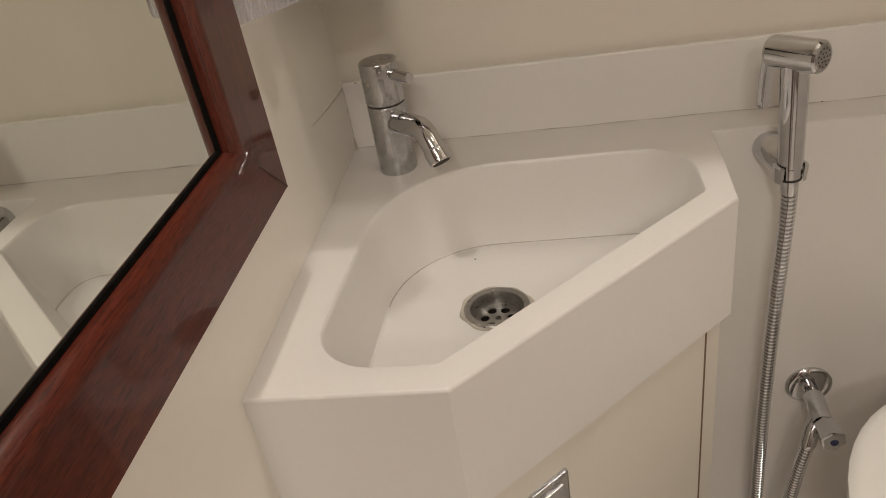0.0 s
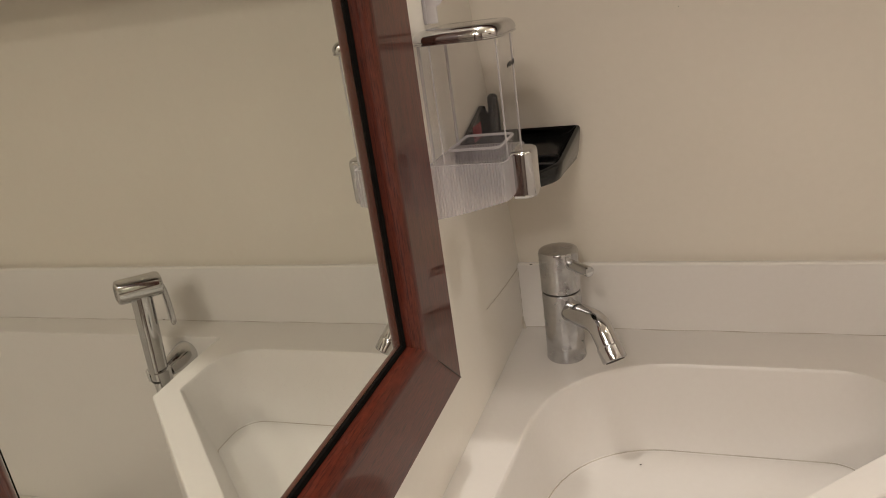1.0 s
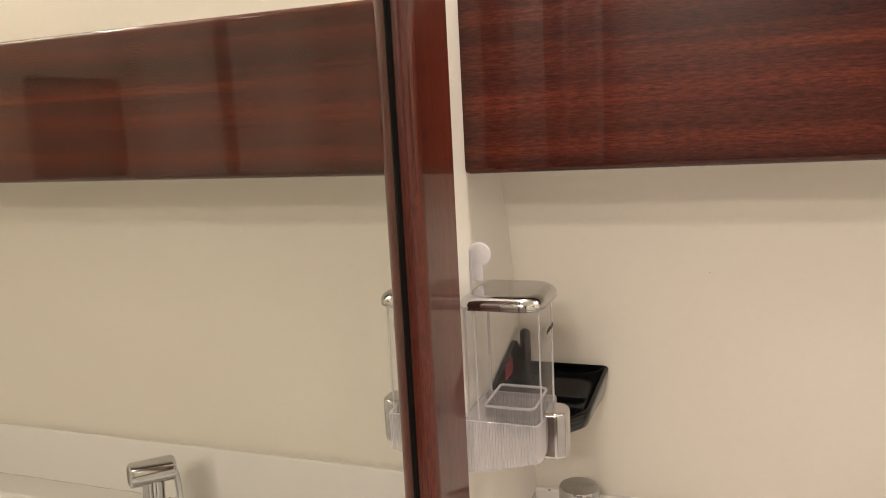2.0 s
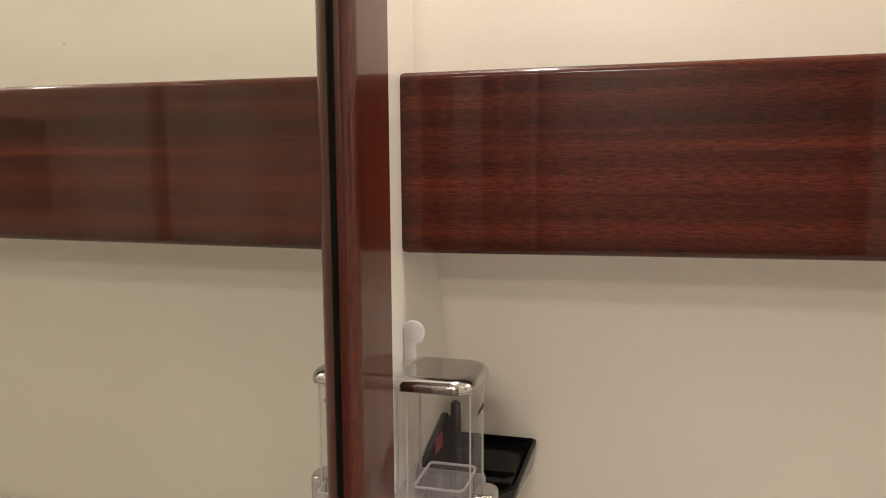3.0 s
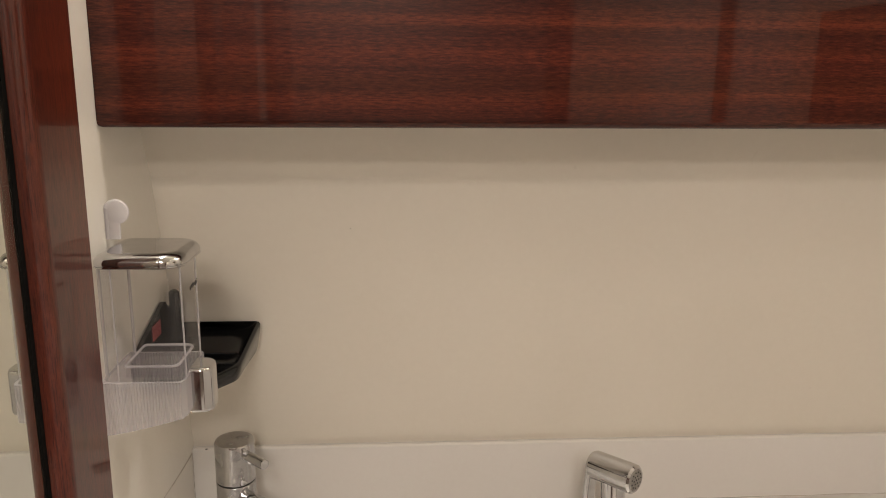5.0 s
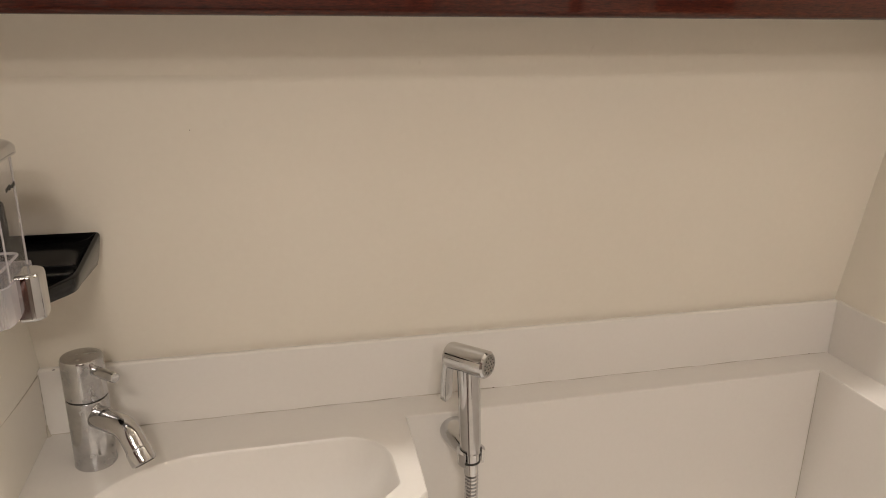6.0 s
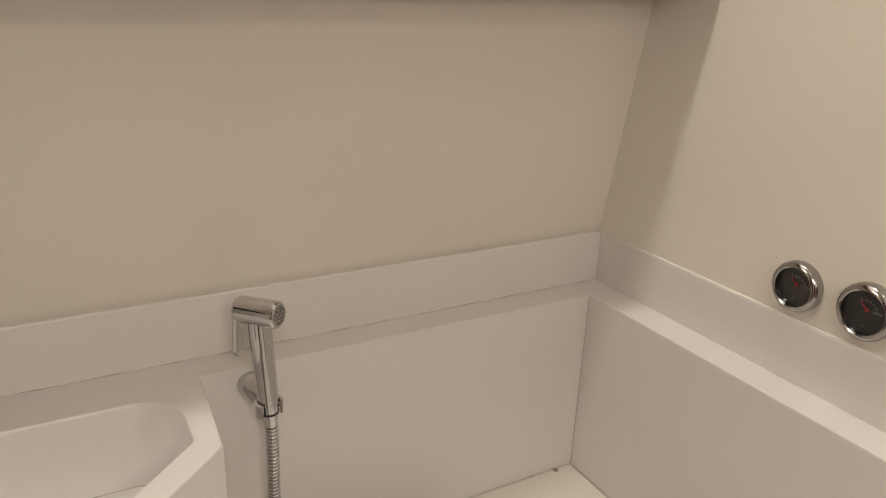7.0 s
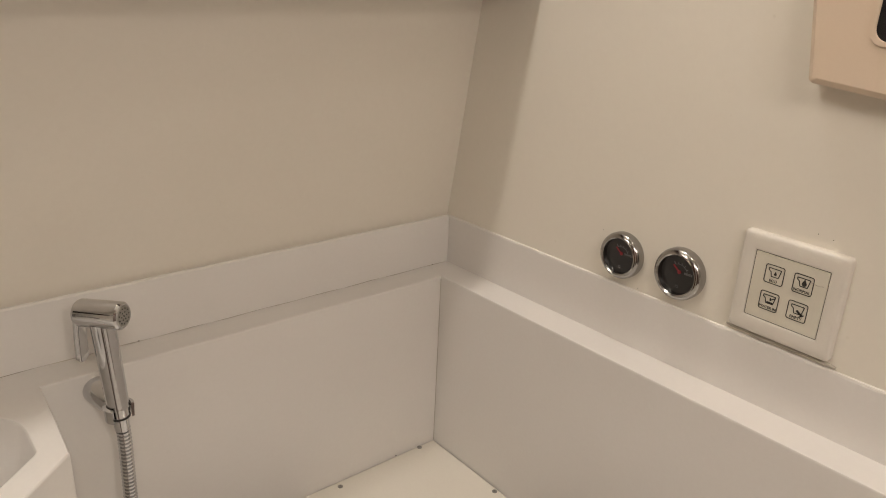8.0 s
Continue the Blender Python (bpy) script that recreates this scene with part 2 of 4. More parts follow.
def box(x0, x1, y0, y1, z0, z1, bevel=0.0, seg=2):
    bm = bmesh.new()
    v = [bm.verts.new((x, y, z)) for x in (x0, x1) for y in (y0, y1) for z in (z0, z1)]
    for f in ((0, 1, 3, 2), (4, 6, 7, 5), (0, 4, 5, 1), (2, 3, 7, 6), (0, 2, 6, 4), (1, 5, 7, 3)):
        bm.faces.new([v[k] for k in f])
    bmesh.ops.recalc_face_normals(bm, faces=bm.faces)
    if bevel:
        bmesh.ops.bevel(bm, geom=list(bm.edges), offset=bevel, segments=seg, profile=0.5, affect="EDGES", clamp_overlap=True)
    return bm


def rounded(corners, k=8):
    """A closed outline from corners (x, y, radius), each turned into an arc of k steps."""
    out, n = [], len(corners)
    for i, (x, y, r) in enumerate(corners):
        p = Vector((x, y))
        a = (Vector(corners[i - 1][:2]) - p).normalized()
        b = (Vector(corners[(i + 1) % n][:2]) - p).normalized()
        half = a.angle(b) / 2
        d = r / math.tan(half)
        c = p + (a + b).normalized() * (r / math.sin(half))
        s, e = p + a * d - c, p + b * d - c
        turn = s.angle_signed(e) if r > 0 else 0
        for j in range(k + 1):
            q = s.copy()
            q.rotate(Matrix.Rotation(-turn * j / k, 2))
            out.append((c.x + q.x, c.y + q.y))
    return out


def rings(loops, close_first=True, close_last=True, bm=None):
    """A skin over loops of points that all have the same count."""
    bm = bm or bmesh.new()
    vs = [[bm.verts.new(p) for p in loop] for loop in loops]
    n = len(vs[0])
    for a, b in zip(vs, vs[1:]):
        for i in range(n):
            bm.faces.new((a[i], a[(i + 1) % n], b[(i + 1) % n], b[i]))
    if close_first:
        bm.faces.new(vs[0])
    if close_last:
        bm.faces.new(vs[-1])
    return bm


def lathe(profile, n=32, m=None, cap=True):
    """Turned round z from (radius, z) pairs."""
    loops = [[(r * math.cos(2 * math.pi * i / n), r * math.sin(2 * math.pi * i / n), z) for i in range(n)] for r, z in profile]
    bm = rings(loops, cap, cap)
    if m is not None:
        bm.transform(m)
    return bm


def sweep(path, radii, n=14, cap=True):
    """A tube along points, with a radius each."""
    pts = [Vector(p) for p in path]
    side, loops = None, []
    for i, p in enumerate(pts):
        t = (pts[min(i + 1, len(pts) - 1)] - pts[max(i - 1, 0)]).normalized()
        side = t.orthogonal() if side is None else side - t * side.dot(t)
        side.normalize()
        up = t.cross(side)
        loops.append([p + (side * math.cos(2 * math.pi * j / n) + up * math.sin(2 * math.pi * j / n)) * radii[i] for j in range(n)])
    return rings(loops, cap, cap)


def curve(points, steps):
    """Points along a smooth curve through the given ones, evenly spaced."""
    p = [Vector(q) for q in points]
    p = [2 * p[0] - p[1]] + p + [2 * p[-1] - p[-2]]
    fine = []
    for i in range(1, len(p) - 2):
        for k in range(24):
            t = k / 24
            fine.append(0.5 * (2 * p[i] + (p[i + 1] - p[i - 1]) * t + (2 * p[i - 1] - 5 * p[i] + 4 * p[i + 1] - p[i + 2]) * t * t
                               + (3 * p[i] - p[i - 1] - 3 * p[i + 1] + p[i + 2]) * t ** 3))
    fine.append(p[-2])
    far = [0.0]
    for a, b in zip(fine, fine[1:]):
        far.append(far[-1] + (b - a).length)
    out = []
    for s in np.linspace(0, far[-1], steps):
        i = min(max(int(np.searchsorted(far, s)), 1), len(fine) - 1)
        f = (s - far[i - 1]) / max(far[i] - far[i - 1], 1e-9)
        out.append(fine[i - 1].lerp(fine[i], f))
    return out


def prism(outline, z0, z1, bevel=0.0):
    """A solid over an outline, its top and bottom rims rounded."""
    if not bevel:
        return rings([[(x, y, z) for x, y in outline] for z in (z0, z1)])
    cx = sum(p[0] for p in outline) / len(outline)
    cy = sum(p[1] for p in outline) / len(outline)
    big = max(math.hypot(x - cx, y - cy) for x, y in outline)

    def at(z, inset):
        f = 1 - inset / big
        return [(cx + (x - cx) * f, cy + (y - cy) * f, z) for x, y in outline]

    steps = [(z0, bevel), (z0 + bevel * 0.3, bevel * 0.3), (z0 + bevel, 0), (z1 - bevel, 0), (z1 - bevel * 0.3, bevel * 0.3), (z1, bevel)]
    return rings([at(z, i) for z, i in steps])


def text_mesh(words, size, depth=0.0003):
    c = bpy.data.curves.new("words", "FONT")
    c.body, c.size, c.extrude, c.align_x, c.align_y = words, size, depth, "CENTER", "CENTER"
    c.resolution_u = 3
    o = new("words", c)
    me = bpy.data.meshes.new_from_object(o)
    bpy.data.objects.remove(o)
    bm = bmesh.new()
    bm.from_mesh(me)
    return bm


def joined(*bms):
    out = bmesh.new()
    for b in bms:
        me = bpy.data.meshes.new("tmp")
        b.to_mesh(me)
        b.free()
        out.from_mesh(me)
        bpy.data.meshes.remove(me)
    return out


# ---- structure ----
TOP, WIDE, DEEP, HIGH = 0.80, 0.985, -1.75, 1.95
SPLASH = 0.876


def structure(name, bm, mat, label, category, angle=38):
    return tagged(part(name, bm, mat, angle=angle), label, category, "", "structure")


structure("floor", box(-0.10, 1.10, DEEP - 0.1, 0.12, -0.05, 0.0), FLOOR, "light moulded floor of a small boat toilet room", "floor")
structure("ceiling", box(-0.10, 1.10, DEEP - 0.1, 0.12, HIGH, HIGH + 0.05), CEILING, "plain off-white ceiling panel", "ceiling")
structure("wall_left", box(-0.10, -0.004, DEEP, 0.10, 0, HIGH), WHITE_WALL, "glossy off-white wall panel that carries the mirror", "wall")
structure("wall_right", box(WIDE + 0.004, WIDE + 0.10, DEEP, 0.10, 0, HIGH), CREAM_LIT, "plain cream wall with gauges and flush panel", "wall")
structure("wall_front", box(0.825, 1.10, DEEP - 0.08, DEEP, 0, HIGH), WHITE_WALL, "plain off-white wall beside the unseen added entrance", "wall")
# Open entrance and passage are unseen, added to darken reflections in panel and chrome.
structure("wall_over_entrance", box(-0.10, 0.825, DEEP - 0.08, DEEP, 1.86, HIGH), WHITE_WALL, "plain strip over the unseen added entrance", "wall")
structure("unseen_passage_floor", box(-0.10, 1.10, -2.50, DEEP - 0.1, -0.05, 0.0), FLOOR, "floor of the unseen added passage", "floor")
structure("unseen_passage_ceiling", box(-0.10, 1.10, -2.50, DEEP - 0.1, HIGH, HIGH + 0.05), CEILING, "ceiling of the unseen added passage", "ceiling")
structure("unseen_passage_wall", box(-0.10, 1.10, -2.55, -2.50, 0, HIGH), UNSEEN_PASSAGE, "dull tan panel across the unseen added passage", "wall")
structure("unseen_passage_side", box(-0.10, -0.02, -2.50, DEEP, 0, HIGH), WOOD_POST, "dark mahogany side of the unseen added passage", "wall")
structure("unseen_passage_end", box(1.02, 1.10, -2.50, DEEP - 0.08, 0, HIGH), WOOD_POST, "dark mahogany end of the unseen added passage", "wall")


def back_wall():
    """The hull side leans inwards, more at the mirror end, with a bend under the wood panel."""
    def lean(z, f):
        left = 0.006 - 0.268 * (min(z, 1.186) - 0.877)
        right = 0.004 - 0.16 * (z - 0.877)
        if z > 1.186:
            left -= 0.47 * (z - 1.186)
        return left + (right - left) * f
    levels = [0.60, 0.80, 0.877, 0.95, 1.02, 1.09, 1.15, 1.178, 1.186, 1.194, 1.215, 1.24, 1.275]
    cols = 24
    bm = bmesh.new()
    grid = []
    for z in levels:
        grid.append([bm.verts.new((-0.02 + 1.03 * i / cols, lean(z, i / cols), z)) for i in range(cols + 1)])
    for z, y in ((1.345, -0.157), (HIGH, -0.160), (HIGH, 0.10), (0.60, 0.10)):
        grid.append([bm.verts.new((-0.02 + 1.03 * i / cols, y + (0.027 * i / cols if y < 0 else 0), z)) for i in range(cols + 1)])
    grid.append(grid[0])
    for a, b in zip(grid, grid[1:]):
        for i in range(cols):
            bm.faces.new((a[i], a[i + 1], b[i + 1], b[i]))
    for i in (0, cols):
        bm.faces.new([row[i] for row in grid[:-1]])
    return bm


structure("wall_back", back_wall(), CREAM, "cream wall leaning inwards below the wood panel", "wall", 8)

# ledges round the toilet recess, one moulding with their upstands
structure("ledge_back", box(0.3770, 0.9450, -0.048, 0.09, 0.0, TOP, 0.004), GELCOAT, "white moulded ledge and recess wall", "ledge")
SLIGHT = pose(0, -0.02, TOP, -0.35, 0, 0) @ pose(0, 0.02, -TOP)
RISE = pose(0, -0.02, TOP, -0.8, 0, 0) @ pose(0, 0.02, -TOP)
structure("ledge_right", box(0.938, 1.06, DEEP + 0.03, 0.06, 0.0, TOP + 0.0005, 0.004), GELCOAT, "white moulded ledge and recess wall", "ledge").matrix_basis = RISE
structure("upstand_back", box(-0.020, WIDE + 0.008, -0.0045, 0.012, TOP - 0.004, SPLASH, 0.0012), GELCOAT, "low white upstand behind the basin and ledge", "upstand")
structure("upstand_right", box(WIDE, WIDE + 0.012, DEEP + 0.03, -0.0045, TOP - 0.004, SPLASH, 0.0018), GELCOAT, "low white upstand under the gauges", "upstand").matrix_basis = SLIGHT
# Light caught by the upstand's top lip, put into white beads.
structure("lit_lip_back", sweep([(-0.003 + 0.987 * i / 60, -0.0022, SPLASH + 0.0002) for i in range(61)], [0.0021 + 0.0002 * math.sin(i * 1.9) for i in range(61)], 8), LIT_LIP, "white bead standing in for the lit lip of the upstand", "seal")
structure("lit_lip_right", sweep([(WIDE + 0.0026, -0.006 - 1.1 * i / 60, SPLASH + 0.0002) for i in range(61)], [0.0021 + 0.0002 * math.sin(i * 2.2) for i in range(61)], 8), LIT_LIP, "white bead standing in for the lit lip under the gauges", "seal").matrix_basis = SLIGHT
structure("seal_back", sweep([(0.0 + 0.985 * i / 40, -0.0045, TOP + 0.0006 + 0.0004 * math.sin(i * 1.7)) for i in range(41)], [0.0004 + 0.0003 * math.sin(i * 2.3) for i in range(41)], 6), SEALANT, "grimy sealant line under the upstand", "seal")
structure("seal_recess", sweep([(0.9375, -0.0485, 0.505 + 0.291 * i / 20) for i in range(21)], [0.0004] * 21, 6), SEALANT, "grimy joint in the recess corner", "seal")
structure("seal_corner", sweep([(-0.003, -0.0055, TOP + 0.074 * (i / 16) ** 1.6) for i in range(17)], [0.0030 * max(0.0, 1 - i / 6) + 0.0003 + 0.0002 * math.sin(i * 2.7) for i in range(17)], 7), SEALANT, "stained sealant in the wall corner", "seal")

# Joint in the side wall at upstand height, drawn as a thin tube.
structure("joint_left", sweep([(-0.0038, -0.006 - 0.125 * (i / 24), SPLASH - 0.003 + 0.010 * (i / 24) ** 1.5) for i in range(25)], [0.0006 * (1 - i / 25) + 0.0002 * abs(math.sin(i * 2.1)) for i in range(25)], 6), SEALANT, "thin line at a joint in the side wall", "seal")

# Unseen slabs, added only so the wood panel reflects dark here.
structure("dark_slab_near", box(-0.004, 0.014, -1.08, -0.715, 0.03, 1.84, 0.003), WOOD_POST, "unseen dark wood slab added to darken the panel reflection", "door")
structure("dark_slab_far", box(-0.004, 0.018, -1.74, -1.42, 0.03, 1.84, 0.003), WOOD_POST, "second unseen dark wood slab added to darken the panel reflection", "door")
# dark varnished door post on the wall behind the camera
structure("door_post", box(0.75, 0.825, DEEP, DEEP + 0.02, 0.0, HIGH, 0.004), WOOD_POST, "dark varnished mahogany door post", "trim")
structure("door_trim", box(WIDE - 0.012, WIDE + 0.004, -1.163, -1.128, SPLASH + 0.03, HIGH, 0.004), WOOD_POST, "narrow dark mahogany door trim", "trim")


# ---- ceiling lamps, out of view; the rear two are added fill ----
def unseen_ceiling_lamp(x, y, size):
    t = thing("unseen_ceiling_lamp", "unseen round ceiling downlight with chrome ring", "lamp", pose(x, y, HIGH), "ceiling downlights")
    part("ring", lathe([(size / 2 + 0.001, 0.0), (size / 2 + 0.001, -0.012), (size / 2 + 0.011, -0.012), (size / 2 + 0.013, -0.008), (size / 2 + 0.013, 0.0)], 40, cap=False), CHROME, t)


for place, watts, size in LAMPS:
    unseen_ceiling_lamp(place[0], place[1], size)


# ---- wood panel ----
def wood_panel():
    t = thing("wood_panel", "glossy varnished mahogany panel across the wall", "wood panel", pose(0.0, -0.193, 0, 0, -0.3, 1.6))
    part("board", box(0.0, WIDE + 0.006, 0.0, 0.036, 1.2375, 1.3775, 0.0055, 3), WOOD_X, t)
    n = 40
    part("end_caulk", sweep([(0.0002, 0.0035 + 0.0006 * math.sin(i * 2.1), 1.243 + 0.129 * i / n) for i in range(n + 1)], [0.0007 + 0.0006 * abs(math.sin(i * 1.9) * math.sin(i * 0.7)) for i in range(n + 1)], 6), CEILING, t, "crumbly white caulk along the end")


wood_panel()


# ---- wash basin counter ----


def counter():
    t = thing("wash_basin", "white moulded corner wash basin with raised apron", "basin", pose(0, 0, 0))
    k = 6

    def inset(d):
        return rounded([(-0.010, 0.0, 0.0005), (-0.010, -0.412 + d, 0.0005), (0.142 - d * 0.4, -0.410 + d, 0.0022), (0.377 - d, -0.186 + d * 0.45, 0.0035),
                        (0.381 - d, -0.11, 0.05), (0.384 - d, 0.0, 0.0005)], k)

    def rim(d):
        return rounded([(0.0335 - d, -0.382 - d, 0.05 + d), (0.131 + d * 0.4, -0.382 - d, 0.006 + d), (0.352 + d, -0.168 - d * 0.45, 0.009 + d),
                        (0.352 + d, -0.075 + d, 0.05 + d), (0.049 - d, -0.075 + d, 0.125 + d)], 12)

    def low(d):
        return rounded([(0.045 + d, -0.360 + d, 0.045), (0.124, -0.362 + d, 0.006), (0.330 - d, -0.165, 0.012),
                        (0.330 - d, -0.102 - d, 0.03), (0.055 + d, -0.102 - d, 0.105)], 12)

    bm = bmesh.new()
    skirt = rings([[(x, y, z) for x, y in inset(d)] for z, d in ((0.672, 0.004), (0.672, 0.0), (0.7965, 0.0), (0.7985, 0.0005), (0.7996, 0.0015), (TOP, 0.0030))], False, False, bm)
    bowl = []
    for z, d in ((TOP, 0.003), (0.7992, 0.0012), (0.7975, 0.0), (0.795, -0.0008)):
        bowl.append([(x, y, z) for x, y in rim(d)])
    wall_hi, wall_lo = rim(-0.0008), low(0.0)
    for f in (0.35, 0.7, 0.9):
        z = 0.795 + (0.7185 - 0.795) * f
        bowl.append([(a[0] + (b[0] - a[0]) * f, a[1] + (b[1] - a[1]) * f, z) for a, b in zip(wall_hi, wall_lo)])
    bowl.append([(x, y, 0.7185) for x, y in low(0.0)])
    bowl.append([(x, y, 0.7165) for x, y in low(0.002)])
    bowl.append([(x, y, 0.716) for x, y in low(0.006)])
    rings(bowl, False, False, bm)
    bm.edges.ensure_lookup_table()
    flat = [e for e in bm.edges if len(e.link_faces) == 1 and abs(e.verts[0].co.z - TOP) < 1e-6 and abs(e.verts[1].co.z - TOP) < 1e-6]
    bmesh.ops.triangle_fill(bm, use_beauty=True, use_dissolve=False, edges=flat)
    hole = [bm.verts.new((0.158 + 0.029 * math.cos(2 * math.pi * i / 32), -0.214 + 0.029 * math.sin(2 * math.pi * i / 32), 0.716)) for i in range(32)]
    ring = [bm.edges.new((hole[i], hole[(i + 1) % 32])) for i in range(32)]
    low_edges = [e for e in bm.edges if len(e.link_faces) == 1 and abs(e.verts[0].co.z - 0.716) < 1e-6 and abs(e.verts[1].co.z - 0.716) < 1e-6]
    bmesh.ops.triangle_fill(bm, use_beauty=True, use_dissolve=False, edges=low_edges + ring)
    part("basin_moulding", bm, GELCOAT, t, angle=30)
    loop = low(0.0008)
    seam = [(x, y, 0.7175) for x, y in loop if y > -0.30 and x < 0.34]
    part("seam", sweep(seam, [0.0007] * len(seam), 5), SEALANT, t, "thin stained seam round the bowl floor")
    return t


counter()


def drain():
    t = thing("basin_drain", "steel basin drain with round holes and rough sealant", "drain", pose(0.158, -0.214, 0.716))
    n = 48
    def loop(r, z, wob=0.0):
        return [((r + wob * math.sin(5 * a + 1) * math.sin(3 * a)) * math.cos(a), (r + wob * math.sin(5 * a + 1) * math.sin(3 * a)) * math.sin(a), z) for a in (2 * math.pi * i / n for i in range(n))]
    part("sealant_ring", rings([loop(0.0350, 0.0002, 0.002), loop(0.0342, 0.0014, 0.002), loop(0.0312, 0.0016), loop(0.0312, 0.0002)], False, False), SEALANT, t, "uneven yellowed sealant ring")
    part("flange", lathe([(0.0315, 0.0004), (0.0315, 0.0022), (0.0302, 0.0030), (0.0255, 0.0020), (0.0235, -0.003), (0.0225, -0.014)], 40, cap=False), STEEL, t, "dull steel flange")
    bm = bmesh.new()
    edges = []
    def circle(cx, cy, r, m):
        v = [bm.verts.new((cx + r * math.cos(2 * math.pi * i / m), cy + r * math.sin(2 * math.pi * i / m), -0.011)) for i in range(m)]
        edges.extend(bm.edges.new((v[i], v[(i + 1) % m])) for i in range(m))
    circle(0, 0, 0.0232, 32)
    circle(0, 0, 0.0030, 12)
    for i in range(6):
        circle(0.0128 * math.cos(i * math.pi / 3), 0.0128 * math.sin(i * math.pi / 3), 0.0045, 14)
    bmesh.ops.triangle_fill(bm, use_beauty=True, use_dissolve=False, edges=edges)
    for f in [f for f in bm.faces if any((f.calc_center_median() - Vector((0.0128 * math.cos(i * math.pi / 3), 0.0128 * math.sin(i * math.pi / 3), -0.011))).length < 0.0042 for i in range(6)) or f.calc_center_median().xy.length < 0.0028]:
        bm.faces.remove(f)
    bmesh.ops.solidify(bm, geom=list(bm.faces), thickness=0.0015)
    part("strainer", bm, STEEL, t, "round strainer plate with seven holes")
    part("cup", lathe([(0.0228, -0.014), (0.0228, -0.035), (0.001, -0.036)], 24, cap=False), GAP, t, "dark drain pipe")


drain()


# ---- cabinet under the basin ----
def cabinet():
    t = thing("basin_cabinet", "cream painted corner cabinet under the wash basin", "cabinet", pose(0, 0, 0))
    ax, ay = 0.134, -0.402
    bx, by = 0.370, -0.1755
    body = [(0.0, -0.004, 0.001), (0.0, ay, 0.001), (ax, ay, 0.002), (bx, by, 0.002), (bx + 0.004, -0.050, 0.001), (bx + 0.004, -0.004, 0.001)]
    part("body", prism(rounded(body, 2), 0.0, 0.688), CABINET, t)
    d = Vector((bx - ax, by - ay, 0))
    wide = d.length
    d.normalize()
    face = Matrix.LocRotScale((ax, ay, 0), Euler((0, 0, math.atan2(d.y, d.x))), None)
    part("door_gap", box(0.008, wide - 0.0225, -0.0012, 0.004, 0.06, 0.687), BROWN_EDGE, t, "dark gap round the door", face)
    door = part("door", box(0.0105, wide - 0.028, -0.0035, 0.006, 0.063, 0.6685, 0.0015), CABINET, t, "", face)
    part("handle", joined(box(0.060, 0.105, -0.0075, 0.0, 0.560, 0.632, 0.003), box(0.069, 0.096, -0.0105, -0.006, 0.569, 0.623, 0.002)), CHROME_WORN, door, "chrome flush pull latch")
    part("hinge_mark", box(0.0135, 0.0165, -0.005, 0.0, 0.648, 0.664, 0.0005), INK, door, "small dark hinge cover")


cabinet()


# ---- basin mixer tap ----
def tap():
    t = thing("mixer_tap", "chrome single-lever basin tap with water marks", "tap", pose(0.0560, -0.0650, TOP))
    part("body", lathe([(0.0198, 0.0), (0.0204, 0.001), (0.0201, 0.003), (0.0198, 0.006), (0.0197, 0.0735), (0.0190, 0.0745)], 40), CHROME_WORN, t)
    part("ring", lathe([(0.0188, 0.0745), (0.0188, 0.0763)], 40, cap=False), INK, t, "dark gap under the lever cap")
    cap = part("lever_cap", lathe([(0.0190, 0.0761), (0.0198, 0.0771), (0.0198, 0.1165), (0.0188, 0.1187), (0.0150, 0.1192)], 40), CHROME_WORN, t)
    ux, uy = 0.72, -0.69
    part("lever", sweep([(ux * s, uy * s, 0.1075 + 0.03 * (s - 0.015)) for s in (0.016, 0.019, 0.047, 0.0492, 0.050)], [0.0054, 0.0054, 0.0052, 0.0050, 0.0038], 20), CHROME, cap)
    vx, vy = 0.663, -0.749
    path = curve([(vx * s, vy * s, z) for s, z in ((0.010, 0.0560), (0.030, 0.0585), (0.050, 0.0610), (0.0600, 0.0612), (0.0672, 0.0580), (0.0730, 0.0518), (0.0790, 0.0442))], 26)
    part("spout", sweep(path, [0.0116 - 0.0008 * i / 25 for i in range(26)], 24), CHROME, t)
    e, f = path[-1], (path[-1] - path[-3]).normalized()
    aer = part("aerator", sweep([e - f * 0.001, e - f * 0.0002, e + f * 0.001, e + f * 0.013, e + f * 0.0145], [0.0106, 0.0114, 0.0119, 0.0119, 0.0110], 28), CHROME, t)
    part("outlet", sweep([e + f * 0.0143, e + f * 0.0150], [0.0092, 0.0090], 24), GAP, aer, "dark outlet mesh")


tap()


